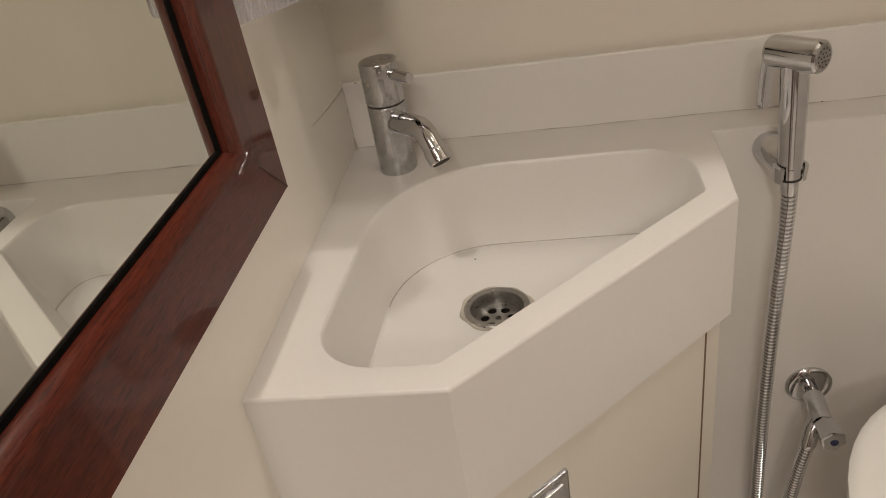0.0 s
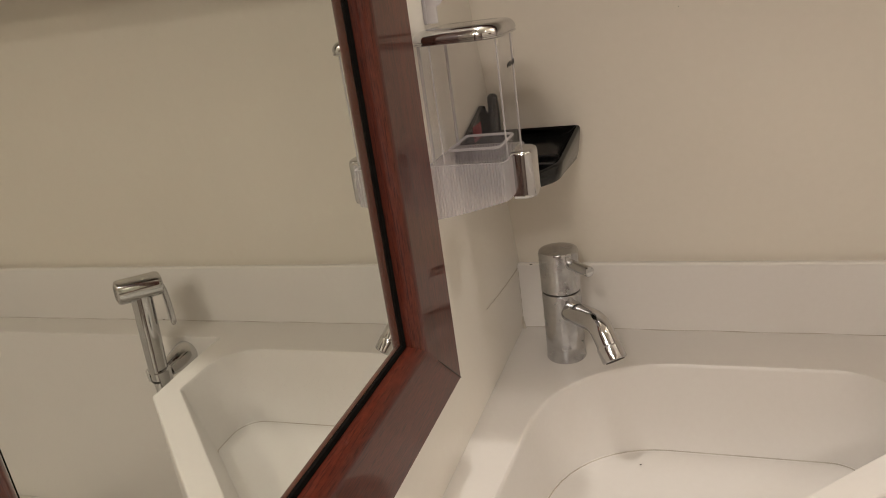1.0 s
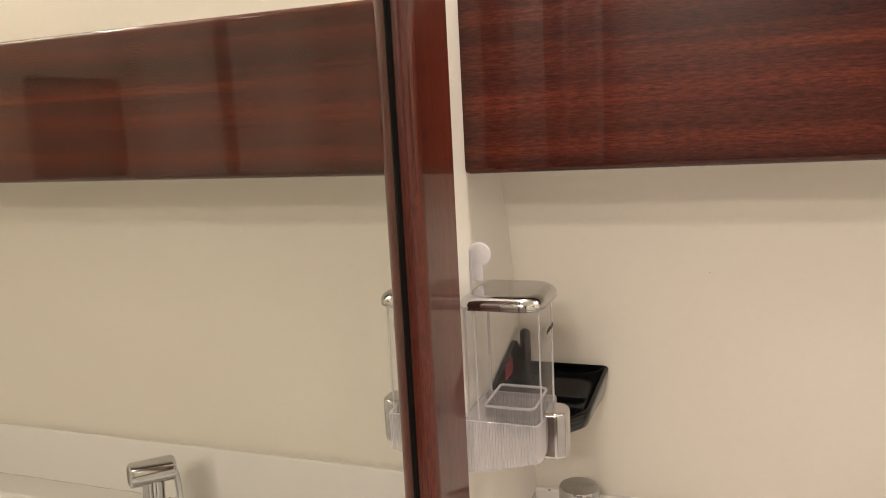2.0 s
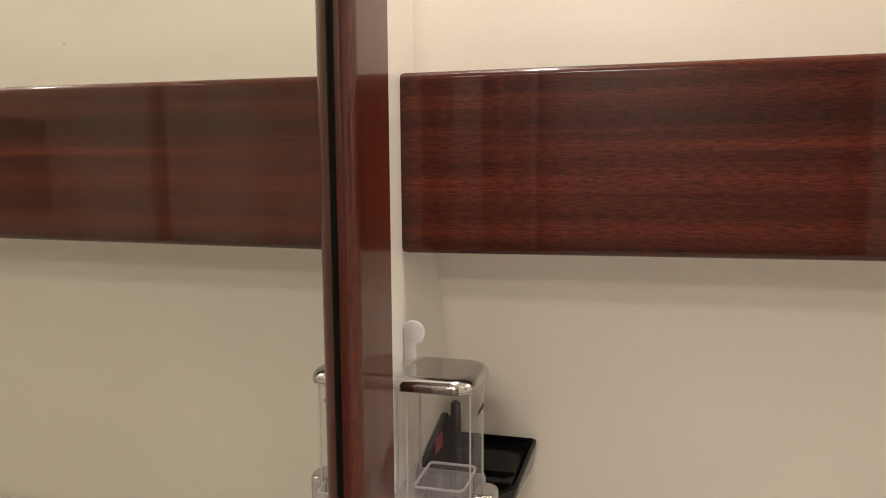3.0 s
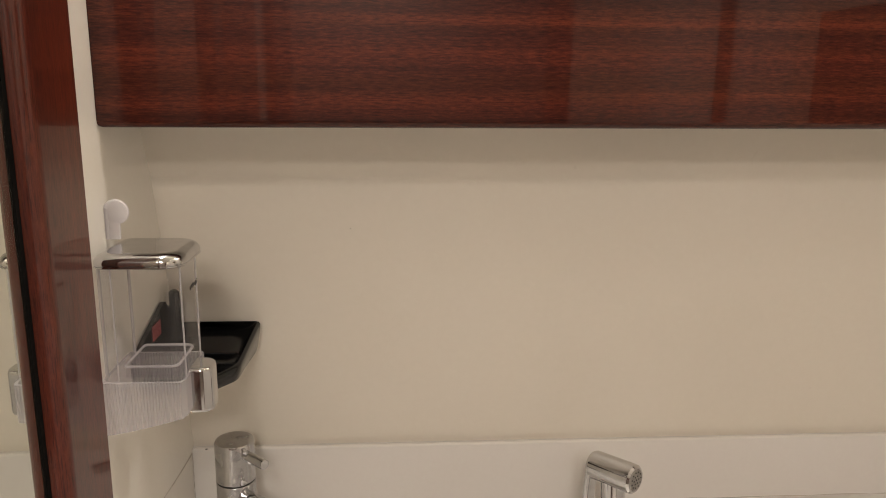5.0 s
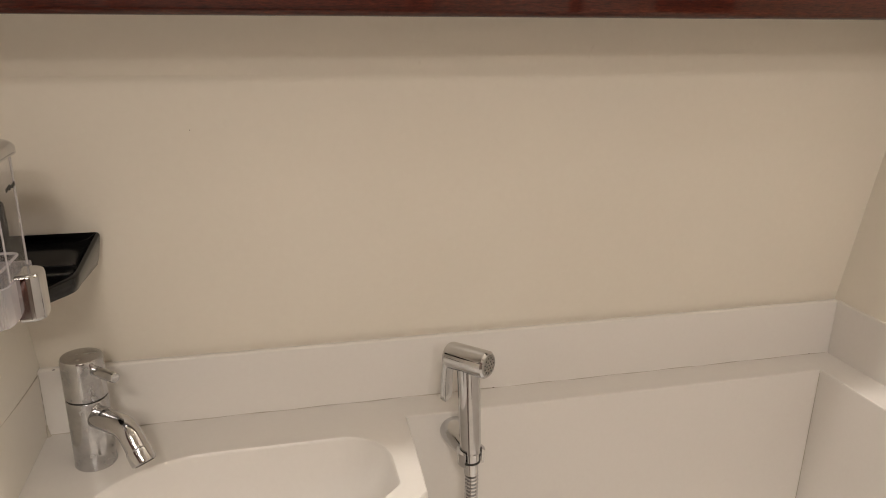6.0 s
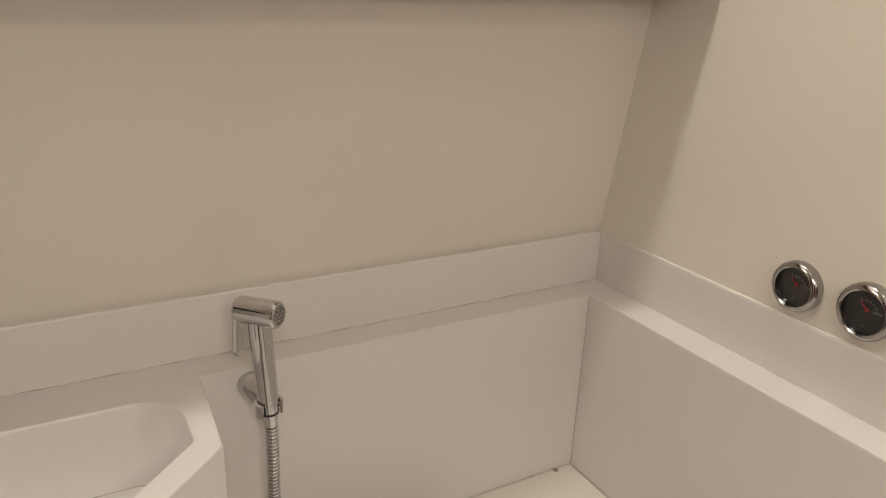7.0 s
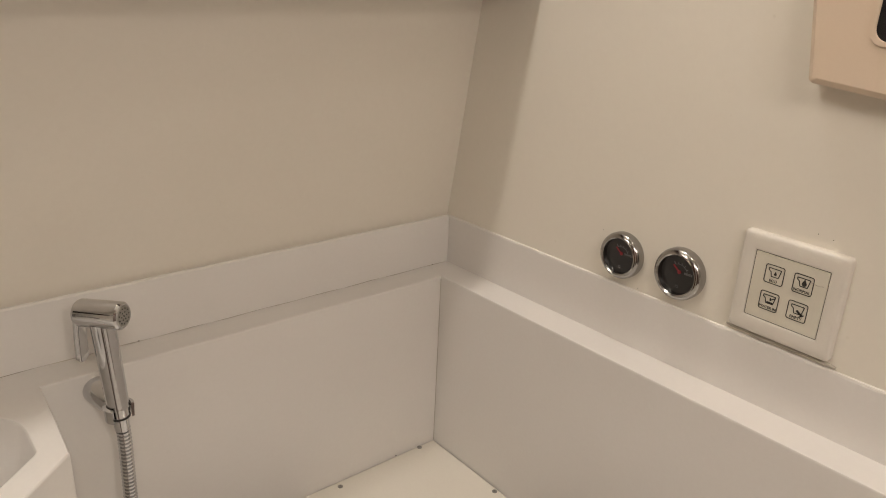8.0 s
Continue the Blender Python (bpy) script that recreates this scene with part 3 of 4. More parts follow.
# ---- mirror ----
def mirror():
    y1, y0, z0, z1, w = -0.263, -0.6835, 0.8875, 1.72, 0.066
    t = thing("wall_mirror", "wall mirror in a varnished mahogany frame", "mirror", pose(-0.004, y1, 0, 0, 0, 0.4) @ pose(0, -y1, 0))
    part("glass", box(0.0, 0.003, y0 + w - 0.008, y1 - w + 0.008, z0 + w - 0.016, z1 - w + 0.008), MIRROR, t, "slightly green silvered glass")
    # profile across a member: distance from the outer edge, height off the wall
    flat = [(0.0, 0.0), (0.0, 0.0148), (0.0010, 0.0158), (0.0545, 0.0158)]
    nose = [(0.0545 + 0.0108 * math.sin(q), 0.0048 + 0.0110 * math.cos(q)) for q in (math.pi / 2 * k / 12 for k in range(1, 13))]
    prof = flat + nose + [(0.0653, 0.0)]
    wz = 0.973
    def corner(u, cy, cz, sy, sz):
        return (cy + sy * u * (1.036 if cy == y1 else 1), cz + sz * u * (wz if sz > 0 and cz == z0 else 1))
    corners = [(y1, z0, -1, 1), (y1, z1, -1, -1), (y0, z1, 1, -1), (y0, z0, 1, 1)]
    names = [("stile", WOOD_Z), ("rail", WOOD_Y), ("stile", WOOD_Z), ("rail", WOOD_Y)]
    for i in range(4):
        a, b = corners[i], corners[(i + 1) % 4]
        loops = []
        for c in (a, b):
            loops.append([(h, *corner(u, *c)) for u, h in prof])
        part(names[i][0], rings(loops), names[i][1], t, angle=40)
    gin, gout = 0.0684, 0.0654
    loops = []
    for u, h in ((gout, 0.0030), (gout, 0.0049), (gin, 0.0042), (gin, 0.0030)):
        loops.append([(h, *corner(u, *c)) for c in corners])
    part("gasket", rings(loops + [loops[0]], False, False), RUBBER, t, "black rubber gasket round the glass")
    part("mitre_joint", sweep([(0.0158, *corner(u, *corners[0])) for u in (0.001, 0.015, 0.028, 0.040)], [0.0005, 0.0005, 0.0006, 0.0003], 5), GAP, t, "dark open mitre joint")


mirror()


# ---- soap dispenser ----
def dispenser():
    t = thing("soap_dispenser", "empty clear plastic soap dispenser with chrome cap, screwed to the wall", "soap dispenser", pose(-0.004, -0.206, 1.011))
    h = 0.0335

    def plan(x1, half, r):
        return rounded([(0.006, half, 0.009), (x1, half, r), (x1, -half, r), (0.006, -half, 0.009)], 7)

    def lid(d, z):
        return [(x, y, z) for x, y in rounded([(0.004 + d, h + 0.0014 - d, 0.010 - d * 0.6), (0.0688 - d, h + 0.0014 - d, 0.018 - d * 0.8), (0.0688 - d, -h - 0.0014 + d, 0.018 - d * 0.8), (0.004 + d, -h - 0.0014 + d, 0.010 - d * 0.6)], 9)]

    steps = [(0.0026, 0.1294), (0.0006, 0.1294), (0.0, 0.1299), (0.0, 0.1308), (0.0006, 0.1312), (0.0006, 0.1318), (0.0, 0.1322)]
    steps += [(0.0085 * (1 - math.cos(q)), 0.1328 + 0.0070 * math.sin(q)) for q in (math.pi / 2 * k / 8 for k in range(9))] + [(0.0115, 0.1397), (0.0125, 0.1395)]
    part("cap", rings([lid(d, z) for d, z in steps]), CHROME, t, "chrome lid", angle=50)
    # one clear sheet, folded in at the foot and thickened at the rim
    o, i = plan(0.0655, h - 0.0015, 0.016), plan(0.0638, h - 0.0032, 0.0145)
    part("tank", rings([[(x, y, 0.0465) for x, y in i], [(x, y, 0.1305) for x, y in i], [(x, y, 0.1305) for x, y in o], [(x, y, 0.0440) for x, y in o], [(x, y, 0.0425) for x, y in i]], False, False), ACRYLIC, t, "clear empty tank")
    tray = rounded([(0.019, 0.024, 0.003), (0.058, 0.024, 0.006), (0.058, -0.024, 0.006), (0.019, -0.024, 0.003)], 4)
    tin = rounded([(0.022, 0.021, 0.002), (0.055, 0.021, 0.005), (0.055, -0.021, 0.005), (0.022, -0.021, 0.002)], 4)
    part("inner_tray", rings([[(x, y, 0.0425) for x, y in tray], [(x, y, 0.0515) for x, y in tray], [(x, y, 0.0515) for x, y in tin], [(x, y, 0.0425) for x, y in tin]], False, False), HAZY, t)
    rim = [(x, y, 0.0518) for x, y in tray]
    part("tray_rim", sweep(rim + rim[:2], [0.0011] * (len(rim) + 2), 8), EDGE, t, "milky rim of the tray")
    # ribbed lower housing, its floor rising towards the front
    bm = bmesh.new()
    ribs = []
    x0, x1 = 0.003, 0.0625
    n = 27
    for j in range(2 * n + 1):
        x = x0 + (x1 - x0) * j / (2 * n)
        ribs.append((x, h - 0.0006 + (0.0007 if j % 2 else 0.0)))
    out = ribs + [(x1 + 0.002, h - 0.006)] + [(x1 + 0.002, -h + 0.006)] + [(x, -y) for x, y in reversed(ribs)]
    lo = lambda x: 0.000 + 0.016 * max(0.0, x / 0.071) ** 1.3
    shell = [[(x, y, lo(x)) for x, y in out], [(x, y, 0.0425) for x, y in out], [(0.036 + (x - 0.036) * 0.93, y * 0.93, 0.0425) for x, y in out]]
    part("ribbed_housing", rings(shell, True, False), FROSTED, t, "ribbed translucent lower housing", angle=20)
    btn = rounded([(0.062, 0.0140, 0.001), (0.0795, 0.0130, 0.0095), (0.0795, -0.0130, 0.0095), (0.062, -0.0140, 0.001)], 9)
    part("push_button", prism(btn, 0.0080, 0.0455, 0.0035), CHROME, t, "chrome push button", angle=50)
    # Milky rods put the light lines of the tank's clear edges into colour.
    for x, y, r in ((0.0085, -0.0300, 0.0012), (0.0170, -0.0312, 0.0006), (0.0632, -0.0215, 0.0007), (0.0632, 0.0215, 0.0008), (0.0085, 0.0300, 0.0012)):
        part("edge_glint", sweep([(x, y, 0.0435), (x, y, 0.1300)], [r, r], 10), EDGE, t, "milky rod for the bright line along a clear edge")
    # unreadable lettering near the top of the tank
    part("mark", joined(*[box(0.0656, 0.0661, -0.006 + 0.0036 * k, -0.0036 + 0.0036 * k, 0.106 + 0.0008 * (k % 2), 0.1088 + 0.0006 * (k % 3)) for k in range(6)]), INK, t, "small dark printed mark")


dispenser()


def wall_hook():
    t = thing("wall_hook", "small white plastic wall hook", "hook", pose(-0.004, -0.192, 1.174))
    part("disc", lathe([(0.0090, -0.0012), (0.0098, 0.0), (0.0090, 0.0014), (0.0040, 0.0020)], 28, pose(0.0085, 0, 0, 90, 0, 0)), HOOK, t)
    part("stem", box(0.0, 0.011, -0.0015, 0.0015, -0.0215, -0.004, 0.001), HOOK, t)
    part("foot", box(0.0, 0.003, -0.0022, 0.0022, -0.0215, 0.004, 0.001), HOOK, t)


wall_hook()


# ---- corner soap dish ----
def soap_dish():
    t = thing("soap_dish", "glossy black plastic corner soap dish", "soap dish", pose(-0.003, -0.042, 0.995))

    def plan(k, z, fall=0.0):
        c = [(0.0, -0.001, 0.001), (0.0, -0.104 + k, 0.006), (0.056 - 0.4 * k, -0.102 + k, 0.020), (0.080 - k, -0.078 + 0.7 * k, 0.018), (0.0865 - k, -0.001, 0.002)]
        return [(x, y, z + fall * y) for x, y in rounded(c, 6)]

    loops = [plan(0.014, 0.0050), plan(0.0085, 0.0060), plan(0.0055, 0.0095, 0.02), plan(0.003, 0.0180, 0.11), plan(0.001, 0.0310, 0.19), plan(0.0, 0.0400, 0.22), plan(0.0010, 0.0418, 0.22), plan(0.0030, 0.0422, 0.22),
             plan(0.0055, 0.0395, 0.225), plan(0.0100, 0.0360, 0.235), plan(0.018, 0.0335, 0.24), plan(0.026, 0.0330, 0.24)]
    part("tray", rings(loops), BLACK_PLASTIC, t, angle=50)
    for y in (-0.046, -0.062):
        part("ridge", box(0.004, 0.071, y - 0.0024, y + 0.0024, 0.030 + 0.24 * y, 0.0375 + 0.24 * y, 0.0018), BLACK_PLASTIC, t)
    wing = [(-0.122, 0.030), (-0.122, 0.050), (-0.038, 0.0735), (-0.033, 0.0725), (-0.026, 0.0640), (-0.016, 0.0640), (-0.010, 0.030), (-0.10, 0.030)]
    part("back_wing", rings([[(x, y, z) for y, z in wing] for x in (0.0, 0.004)]), BLACK_PLASTIC, t)
    part("fin", sweep([(0.008, -0.020, 0.030), (0.009, -0.021, 0.060), (0.009, -0.022, 0.079), (0.009, -0.022, 0.0815)], [0.0055, 0.0055, 0.005, 0.002], 14), BLACK_PLASTIC, t)
    part("sticker", box(0.0042, 0.0046, -0.078, -0.054, 0.048, 0.062), RED, t, "small red sticker")


soap_dish()


# ---- hand shower, holder, hose and stop valve ----
def hand_shower():
    t = thing("hand_shower", "chrome trigger hand shower hanging in its wall holder", "hand shower", pose(0, 0, 0))
    base, top = Vector((0.4465, -0.096, 0.762)), Vector((0.4415, -0.092, 0.884))
    up = (top - base).normalized()
    g = [base + up * s for s in (0.0, 0.001, 0.014, 0.0145, 0.016, 0.0165, 0.060, 0.120)]
    part("grip", sweep(g, [0.0092, 0.0102, 0.0106, 0.0118, 0.0118, 0.0116, 0.0122, 0.0126], 28), CHROME, t)
    part("collar", sweep([base + up * s for s in (0.0015, 0.0020, 0.0038, 0.0043)], [0.0100, 0.0110, 0.0110, 0.0100], 28), INK, t, "dark ring round the grip")
    d = Vector((0.64, -0.77, 0.05)).normalized()
    c = Vector((0.4400, -0.092, 0.8885))
    head = part("head", sweep([c + d * s for s in (-0.0255, -0.0250, -0.0235, -0.0200, 0.020, 0.0255, 0.0275)], [0.007, 0.0106, 0.0134, 0.0149, 0.0151, 0.0148, 0.0128], 32), CHROME, t)
    part("spray_plate", lathe([(0.0112, 0.0), (0.0105, 0.0007)], 28, look(c + d * 0.0275, c - d)), STEEL, head, "grey spray plate")
    dots = []
    m = look(c + d * 0.0283, c - d)
    for r, k in ((0.0, 1), (0.0042, 6), (0.0082, 11)):
        for j in range(k):
            a = 2 * math.pi * j / k
            dots.append(lathe([(0.0008, -0.0002), (0.0008, 0.0003)], 6, m @ pose(r * math.cos(a), r * math.sin(a), 0)))
    part("nozzles", joined(*dots), INK, head, "small dark spray holes")
    b = c - d * 0.0205
    side = d.cross(Vector((0, 0, 1))).normalized()
    line = curve([b + Vector((0.003, -0.002, 0.006)), b + Vector((-0.0015, 0.002, -0.004)), b + Vector((-0.0035, 0.003, -0.024)), b + Vector((-0.0045, 0.002, -0.056))], 16)
    outline = rounded([(0.0078, 0.0038, 0.0022), (-0.0078, 0.0038, 0.0030), (-0.0078, -0.0030, 0.0020), (0.0078, -0.0030, 0.0020)], 4)
    blade = []
    for i, q in enumerate(line):
        f = (line[min(i + 1, 15)] - line[max(i - 1, 0)]).normalized()
        out = f.cross(side)
        k = 0.55 if i == 15 else 1.0
        blade.append([q + side * (u * k) + out * (v * k) for u, v in outline])
    part("trigger", rings(blade), CHROME, t, "flat chrome trigger", angle=50)
    path = curve([base - up * -0.002, base - up * 0.03, (0.4452, -0.098, 0.60), (0.4445, -0.100, 0.44), (0.4480, -0.101, 0.29), (0.4555, -0.106, 0.215), (0.4665, -0.112, 0.205), (0.4745, -0.117, 0.24), (0.4800, -0.119, 0.30), (0.4865, -0.120, 0.37), (0.4930, -0.119, 0.412)], 1000)
    radii = [0.0066 + 0.0011 * (1 if (i % 6) in (0, 1, 2) else -0.6) for i in range(1000)]
    part("hose", sweep(path, radii, 12), CHROME, t, "ribbed chrome hose", angle=60)
    nut = [base - up * s for s in (-0.004, 0.004, 0.014, 0.0145)]
    part("nut", sweep(nut, [0.0085, 0.0085, 0.0078, 0.0066], 20), CHROME, t)


hand_shower()


def shower_holder():
    t = thing("shower_holder", "chrome wall clip that holds the hand shower", "holder", pose(0.4345, -0.048, 0.7760))
    part("base", sweep([(0.004, 0.0, 0.001), (0.004, -0.003, 0.001), (0.005, -0.010, 0.000), (0.008, -0.024, -0.003), (0.010, -0.034, -0.005)], [0.0165, 0.0165, 0.0155, 0.0130, 0.0110], 32), CHROME, t, "tapered wall base")
    c = Vector((0.0115, -0.0480, -0.004))
    n = 20
    loops = []
    for a in (math.radians(105 - 125 + 250 * i / n) for i in range(n + 1)):
        o, i = 0.0150, 0.0125
        loops.append([(c.x + r * math.cos(a), c.y + r * math.sin(a), c.z + z) for r, z in ((i, -0.010), (o, -0.009), (o + 0.0010, 0.007), (i, 0.008))])
    part("clip", rings(loops), CHROME, t, "open chrome clip")


shower_holder()


def stop_valve():
    t = thing("stop_valve", "small chrome angle valve on the recess wall", "valve", pose(0.511, -0.048, 0.443))
    part("rosette", lathe([(0.0275, 0.0), (0.0275, 0.003), (0.024, 0.0065), (0.012, 0.008)], 36, pose(0, 0, 0, 90, 0, 0)), CHROME, t)
    part("neck", sweep([(0, -0.006, 0), (0, -0.020, 0), (-0.001, -0.022, 0), (-0.002, -0.064, -0.002)], [0.0085, 0.0085, 0.0115, 0.0115], 20), CHROME, t)
    knob = part("handle", sweep([(-0.002, -0.064, -0.002), (-0.0015, -0.066, -0.002), (0.0, -0.080, -0.003), (0.001, -0.092, -0.003), (0.001, -0.094, -0.003)], [0.0110, 0.0125, 0.0135, 0.0150, 0.0125], 6), CHROME, t, "faceted chrome handle")
    part("dot", lathe([(0.0048, 0.0), (0.0045, 0.0008)], 16, pose(0.001, -0.0938, -0.003, 90, 0, 0)), BLUE, knob, "dark blue cold-water dot")
    part("outlet", sweep([(-0.004, -0.052, -0.004), (-0.012, -0.062, -0.014), (-0.0175, -0.0705, -0.030), (-0.018, -0.071, -0.0325)], [0.0095, 0.0095, 0.0088, 0.0075], 18), CHROME, t)


stop_valve()


# ---- gauges ----
def gauge(y, z, words, size):
    t = thing("tank_gauge", "round black tank gauge in a chrome bezel", "gauge", pose(WIDE + 0.004, y, z, 90, 0, -90) @ Matrix.Scale(size, 4), "gauges on the wall")
    part("bezel", lathe([(0.0318, 0.0), (0.0325, 0.002), (0.0325, 0.010), (0.0312, 0.0135), (0.0285, 0.0160), (0.0262, 0.0168), (0.0246, 0.0155), (0.0240, 0.0085)], 48, cap=False), BEZEL, t)
    dial = part("dial", lathe([(0.0258, 0.007), (0.0256, 0.0086)], 48), DIAL, t, "black dial")
    part("needle", joined(box(-0.0009, 0.0009, -0.001, 0.0115, 0.0090, 0.0096), lathe([(0.0024, 0.0088), (0.0022, 0.0102)], 16)), RED, dial, "short red needle", pose(0.001, 0.003, 0, 0, 0, 52))
    ticks = []
    for k in range(6):
        a = math.radians(118 - 20 * k)
        ticks.append(box(-0.0005, 0.0005, 0.0125, 0.0150 if k % 5 else 0.0165, 0.0088, 0.0091))
        ticks[-1].transform(pose(0, 0, 0, 0, 0, math.degrees(a) - 90))
    arc = rings([[(r * math.cos(a), r * math.sin(a), zz) for r, zz in ((0.0122, 0.0088), (0.0127, 0.0088), (0.0127, 0.0091), (0.0122, 0.0091))] for a in (math.radians(118 - 5 * k) for k in range(21))])
    part("scale", joined(arc, *ticks), GREY_INK, dial, "thin grey scale")
    if words:
        b = text_mesh(words, 0.0042)
        b.transform(pose(0.0128, 0.0035, 0.0090))
    else:
        b = joined(*[box(0.0075 + 0.0023 * k, 0.0092 + 0.0023 * k, 0.002, 0.0046, 0.0088, 0.0091) for k in range(5)])
    part("lettering", b, GREY_INK, dial)
    part("sign", joined(box(-0.0018, 0.0018, -0.0150, -0.0146, 0.0088, 0.0091), box(-0.0018, 0.0018, -0.0176, -0.0172, 0.0088, 0.0091), box(-0.0018, -0.0014, -0.0176, -0.0146, 0.0088, 0.0091), box(0.0014, 0.0018, -0.0176, -0.0146, 0.0088, 0.0091)), GREY_INK, dial)


gauge(-0.3365, 0.9195, "WATER", 0.90)
gauge(-0.4185, 0.9235, "", 0.95)


# ---- flush control panel ----
def bar(x0, y0, x1, y1, w, z=0.0):
    v = Vector((x1 - x0, y1 - y0))
    b = box(0, v.length, -w / 2, w / 2, z, z + 0.0003)
    b.transform(pose(x0, y0, 0, 0, 0, math.degrees(math.atan2(v.y, v.x))))
    return b


def flush_panel():
    t = thing("flush_panel", "worn white toilet flush control panel with four buttons", "control panel", pose(WIDE + 0.004, -0.541, 0.9445, 90, 0, -90))
    W, H = 0.0548, 0.0552
    iw, ih = 0.0388, 0.0366
    def outl(k, r):
        return rounded([(sx * (W - k), sy * (H - k), r) for sx, sy in ((1, 1), (-1, 1), (-1, -1), (1, -1))], 5)
    def inl(k):
        return rounded([(sx * (iw + k), sy * (ih + k), 0.0012) for sx, sy in ((1, 1), (-1, 1), (-1, -1), (1, -1))], 5)
    loops = [[(x, y, z) for x, y in p] for p, z in ((outl(0, 0.0045), 0.0), (outl(0, 0.0045), 0.0058), (outl(0.0010, 0.004), 0.0078), (outl(0.0035, 0.0035), 0.0090), (outl(0.008, 0.003), 0.0095), (inl(0.002), 0.0092), (inl(0.0004), 0.0088), (inl(0), 0.0084), (inl(0), 0.006))]
    part("frame", rings(loops, True, False), ABS, t, "", None, 50)
    part("gap", box(-iw, iw, -ih, ih, 0.0055, 0.0072), GAP, t, "dark gap round the keypad")
    pad = part("keypad", box(-iw + 0.0008, iw - 0.0008, -ih + 0.0008, ih - 0.0008, 0.006, 0.0082, 0.0005), KEYPAD, t, "cream membrane keypad")
    for x, y, words, kind in ((-0.0150, 0.0155, "ECO", 0), (0.0150, 0.0155, "NORMAL", 1), (-0.0150, -0.0140, "WATER IN", 2), (0.0150, -0.0140, "EMPTY", 3)):
        z = 0.0083
        s = 0.0102
        def ring(k, r, zz):
            return [(x + px, y + py, zz) for px, py in rounded([(sx * (s - k), sy * (s - k), r) for sx, sy in ((1, 1), (-1, 1), (-1, -1), (1, -1))], 5)]
        button = part("button_outline", rings([ring(0, 0.0025, z), ring(0, 0.0025, z + 0.0003), ring(0.0008, 0.0018, z + 0.0003), ring(0.0008, 0.0018, z)], False, False), INK, pad)
        bowl = [(-0.0064, 0.0064), (0.0066, 0.0064), (0.0047, -0.0024), (-0.0028, -0.0024), (-0.0040, 0.0025), (-0.0064, 0.0042), (-0.0064, 0.0064)]
        shapes = [bar(x + a[0], y + a[1], x + b[0], y + b[1], 0.0008, z) for a, b in zip(bowl, bowl[1:])]
        if kind in (0, 1):
            r = 0.0014 if kind == 0 else 0.0024
            drop = [(x + 0.001 + r * math.cos(math.radians(q)), y + 0.0008 + r * math.sin(math.radians(q))) for q in range(140, 401, 20)] + [(x + 0.001, y + 0.0008 + r * 2.3)]
            shapes.append(rings([[(px, py, zz) for px, py in drop] for zz in (z, z + 0.0003)]))
        elif kind == 2:
            shapes += [bar(x - 0.002, y - 0.0014, x + 0.0045, y - 0.0014, 0.002, z), bar(x + 0.0062, y + 0.0050, x + 0.0020, y + 0.0022, 0.0010, z), bar(x + 0.0012, y + 0.0040, x + 0.0016, y + 0.0010, 0.0014, z)]
        else:
            shapes += [bar(x - 0.0005, y + 0.0012, x + 0.0062, y - 0.0036, 0.0022, z), bar(x + 0.0030, y - 0.0050, x + 0.0074, y - 0.0018, 0.0013, z)]
        part("icon", joined(*shapes), INK, button)
        b = text_mesh(words, 0.0042 if len(words) < 7 else 0.0039)
        b.transform(pose(x, y - 0.0070, z))
        part("lettering", b, INK, button)
    part("stain", joined(bar(0.022, 0.0205, 0.029, 0.0190, 0.0006, 0.0083), bar(0.029, 0.0190, 0.035, 0.0200, 0.0005, 0.0083)), SEALANT, pad, "brown scratch")


flush_panel()
structure("seal_panel", sweep(curve([(WIDE + 0.003, -0.483, 0.8875), (WIDE + 0.002, -0.52, 0.8855), (WIDE + 0.002, -0.565, 0.8865), (WIDE + 0.003, -0.602, 0.8845)], 24), [0.0022 + 0.0008 * math.sin(i) for i in range(24)], 6), SEALANT, "smeared yellowed sealant under the flush panel", "seal")


# ---- beige wall box ----
def wall_box():
    t = thing("wall_box", "beige plastic wall box with a dark window", "wall box", pose(WIDE + 0.004, -0.692, 1.30, 90, 0, -90))
    def plan(k, z):
        return [(x, y, z) for x, y in rounded([(0.165 - k, 0.15 - k, 0.03), (-0.212 + k, 0.15 - k, 0.02), (-0.168 + k, -0.145 + k, 0.004), (0.0, -0.160 + k, 0.9), (0.172 - k, -0.145 + k, 0.004)], 6)]
    part("cover", rings([plan(0, 0), plan(0, 0.018), plan(0.0015, 0.024), plan(0.006, 0.028)]), BEIGE, t)
    hole = [(-0.118, 0.10, 0.012), (-0.118, -0.104, 0.012), (0.10, -0.098, 0.012), (0.10, 0.10, 0.012)]
    part("window_rim", rings([[(x, y, z) for x, y in rounded([(a - k * (1 if a < 0 else -1), b - k * (1 if b < 0 else -1), r) for a, b, r in hole], 6)] for k, z in ((0.004, 0.027), (0.003, 0.0305), (0.0, 0.0305), (-0.001, 0.027))], False, False), BEIGE, t)
    part("window", rings([[(x, y, z) for x, y in rounded(hole, 6)] for z in (0.0265, 0.0287)]), BLACK_PLASTIC, t, "dark window")


wall_box()


# ---- box in the recess and toilet ----
def recess_box():
    t = thing("recess_box", "white access box with a screwed lid in the recess", "box", pose(0, 0, 0))
    part("body", box(0.704, 0.9365, -0.226, -0.0495, 0.0, 0.486, 0.002), CABINET, t)
    lid = part("lid", box(0.693, 0.9362, -0.236, -0.0492, 0.4865, 0.505, 0.0015), CABINET, t, "flat white lid")
    for x, y in ((0.749, -0.0600), (0.930, -0.206), (0.905, -0.0525)):
        part("screw", lathe([(0.0042, 0.5045), (0.0040, 0.5056), (0.0016, 0.5058), (0.0014, 0.5052)], 16, pose(x, y, 0)), STEEL, lid, "small steel screw")


recess_box()


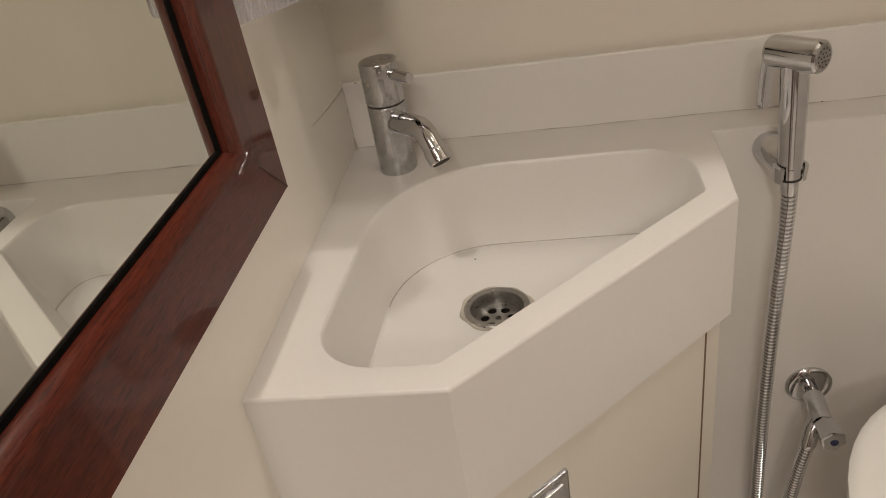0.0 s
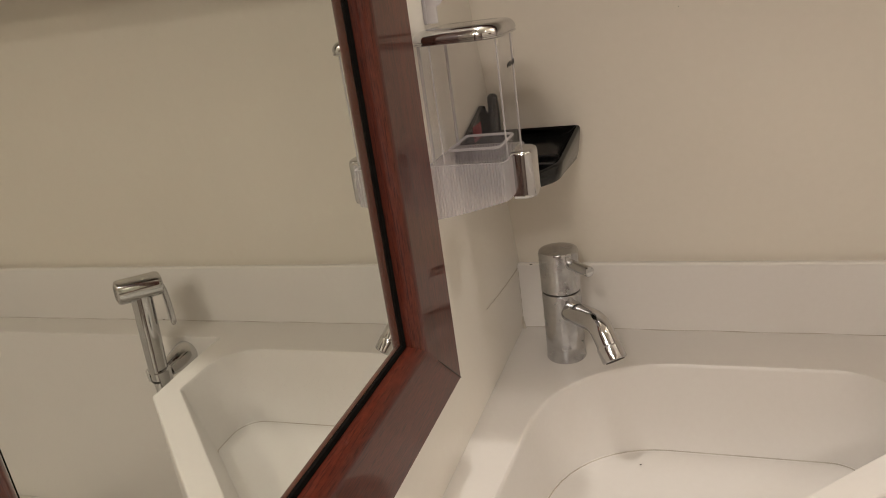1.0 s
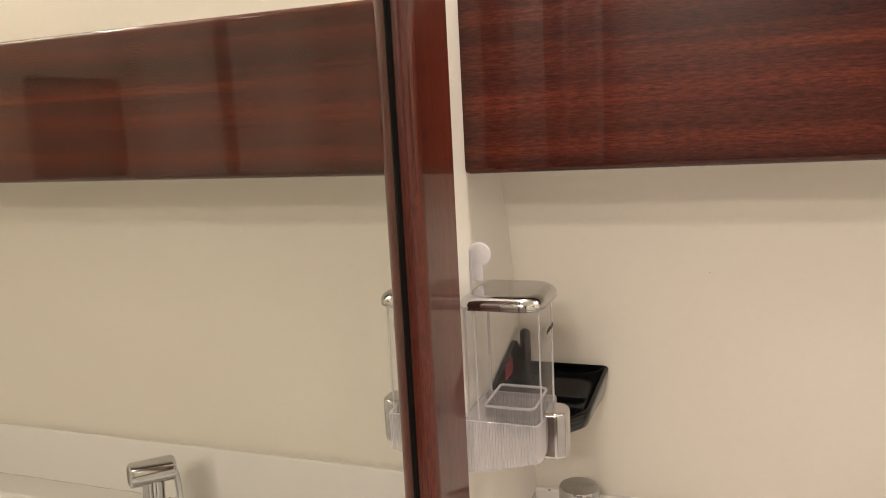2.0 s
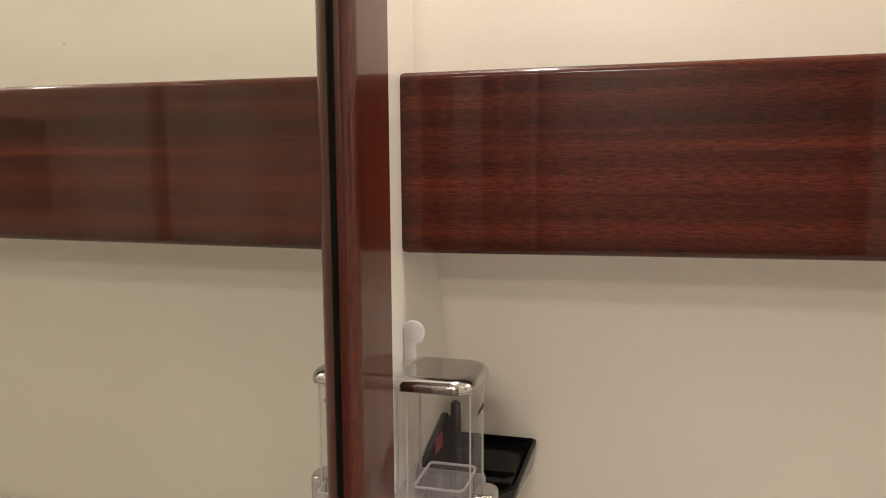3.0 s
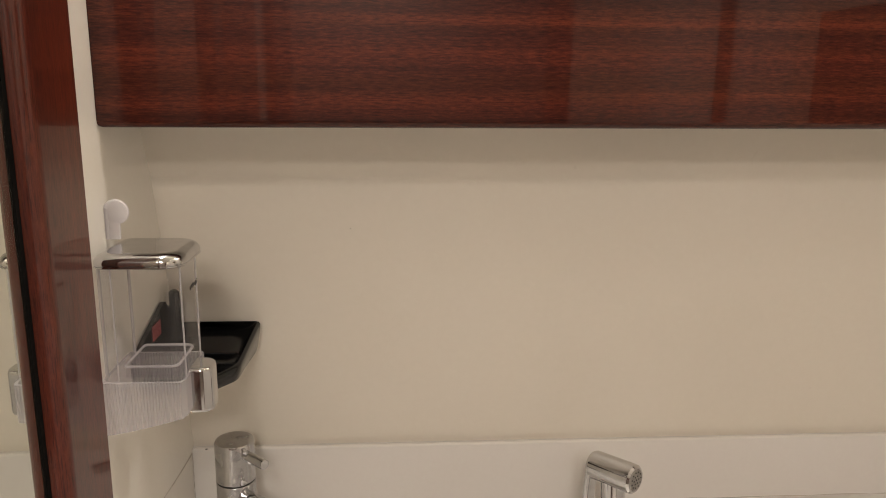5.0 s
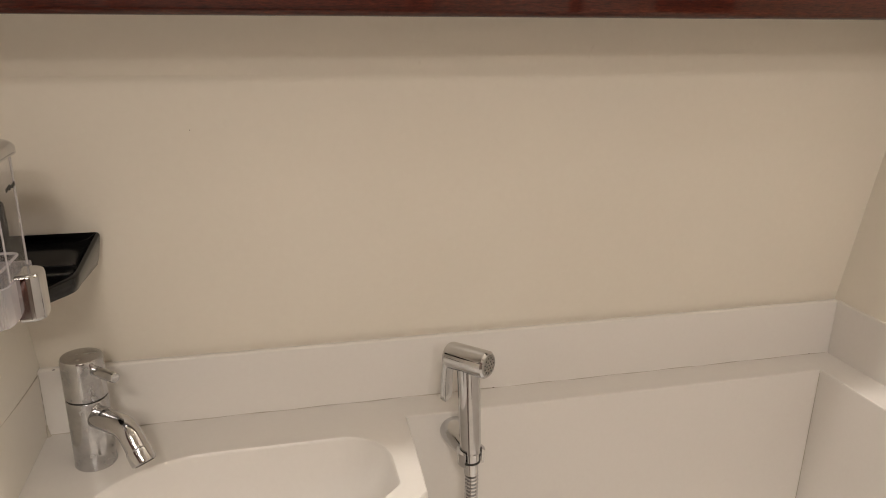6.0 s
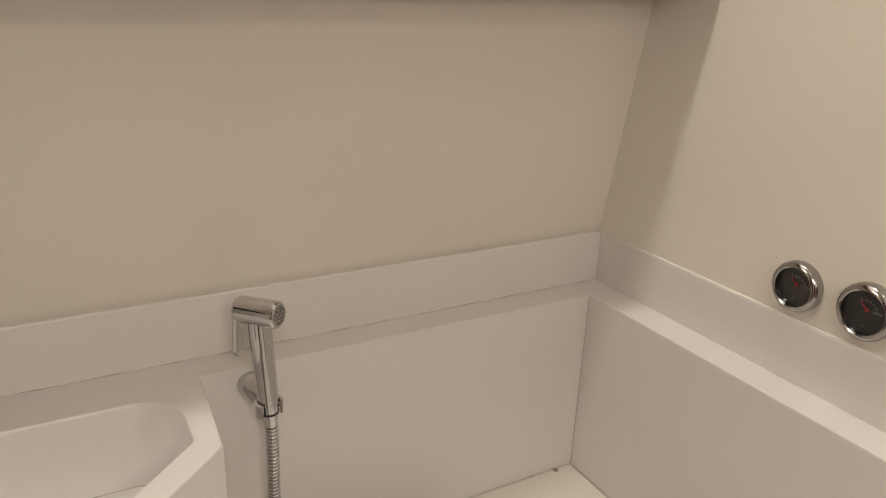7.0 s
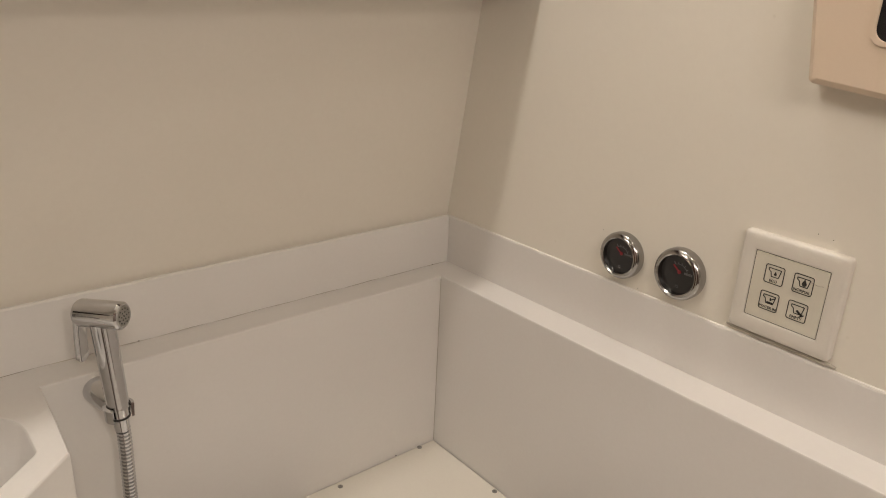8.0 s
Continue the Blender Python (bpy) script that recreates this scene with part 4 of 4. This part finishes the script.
def toilet():
    t = thing("toilet", "white marine toilet with closed lid", "toilet", pose(0.620, -0.335, 0))
    def oval(a, b, z, dy=0.0):
        return [(a * math.cos(q), dy + b * math.sin(q), z) for q in (2 * math.pi * i / 48 for i in range(48))]
    part("bowl", rings([oval(0.085, 0.11, 0.0), oval(0.080, 0.105, 0.06), oval(0.085, 0.11, 0.24), oval(0.095, 0.15, 0.40), oval(0.095, 0.155, 0.475), oval(0.09, 0.15, 0.482)]), CERAMIC, t)
    part("seat", rings([oval(0.092, 0.150, 0.484), oval(0.097, 0.156, 0.488), oval(0.097, 0.156, 0.500), oval(0.092, 0.150, 0.504)]), CERAMIC, t)
    part("lid", rings([oval(0.148, 0.186, 0.507), oval(0.156, 0.194, 0.512), oval(0.156, 0.194, 0.522), oval(0.146, 0.184, 0.530), oval(0.09, 0.11, 0.535)]), CERAMIC, t)


toilet()


# ---- small marks and specks ----
def specks():
    marks = []
    for x, y, z, r in ((0.132, -0.128, 0.7168, 0.0010), (0.105, -0.0030, 0.8766, 0.0011), (0.150, -0.0030, 0.8766, 0.0008), (0.012, -0.0030, 0.8768, 0.0022), (0.62, -0.0030, 0.8766, 0.0008),
                       (0.86, -0.0490, 0.5060, 0.0012), (0.955, -0.0048, 0.8010, 0.0010), (0.50, -0.0052, 0.8012, 0.0012)):
        marks.append(lathe([(r * 0.5, 0.0), (r, r * 0.15), (r * 0.6, r * 0.4)], 8, pose(x, y, z, 0, 0, x * 900)))
    for y, z in ((-0.556, 1.012), (-0.571, 1.010), (-0.300, 0.9405), (-0.362, 0.8830)):
        marks.append(lathe([(0.0006, 0.0), (0.0004, 0.0005)], 6, pose(WIDE + 0.0042, y, z, 0, -90, 0)))
    for x, y, z, r in ((0.1754, -0.0586, 1.1350, 0.0004), (0.3433, -0.1482, 1.4209, 0.0005), (0.3446, -0.1482, 1.4208, 0.0005)):
        marks.append(lathe([(r, 0.0), (r * 0.5, 0.0006)], 7, pose(x, y, z, 90, 0, 0)))
    structure("grime_specks", joined(*marks), GAP, "tiny dark specks and grime on the moulding", "stain")


specks()
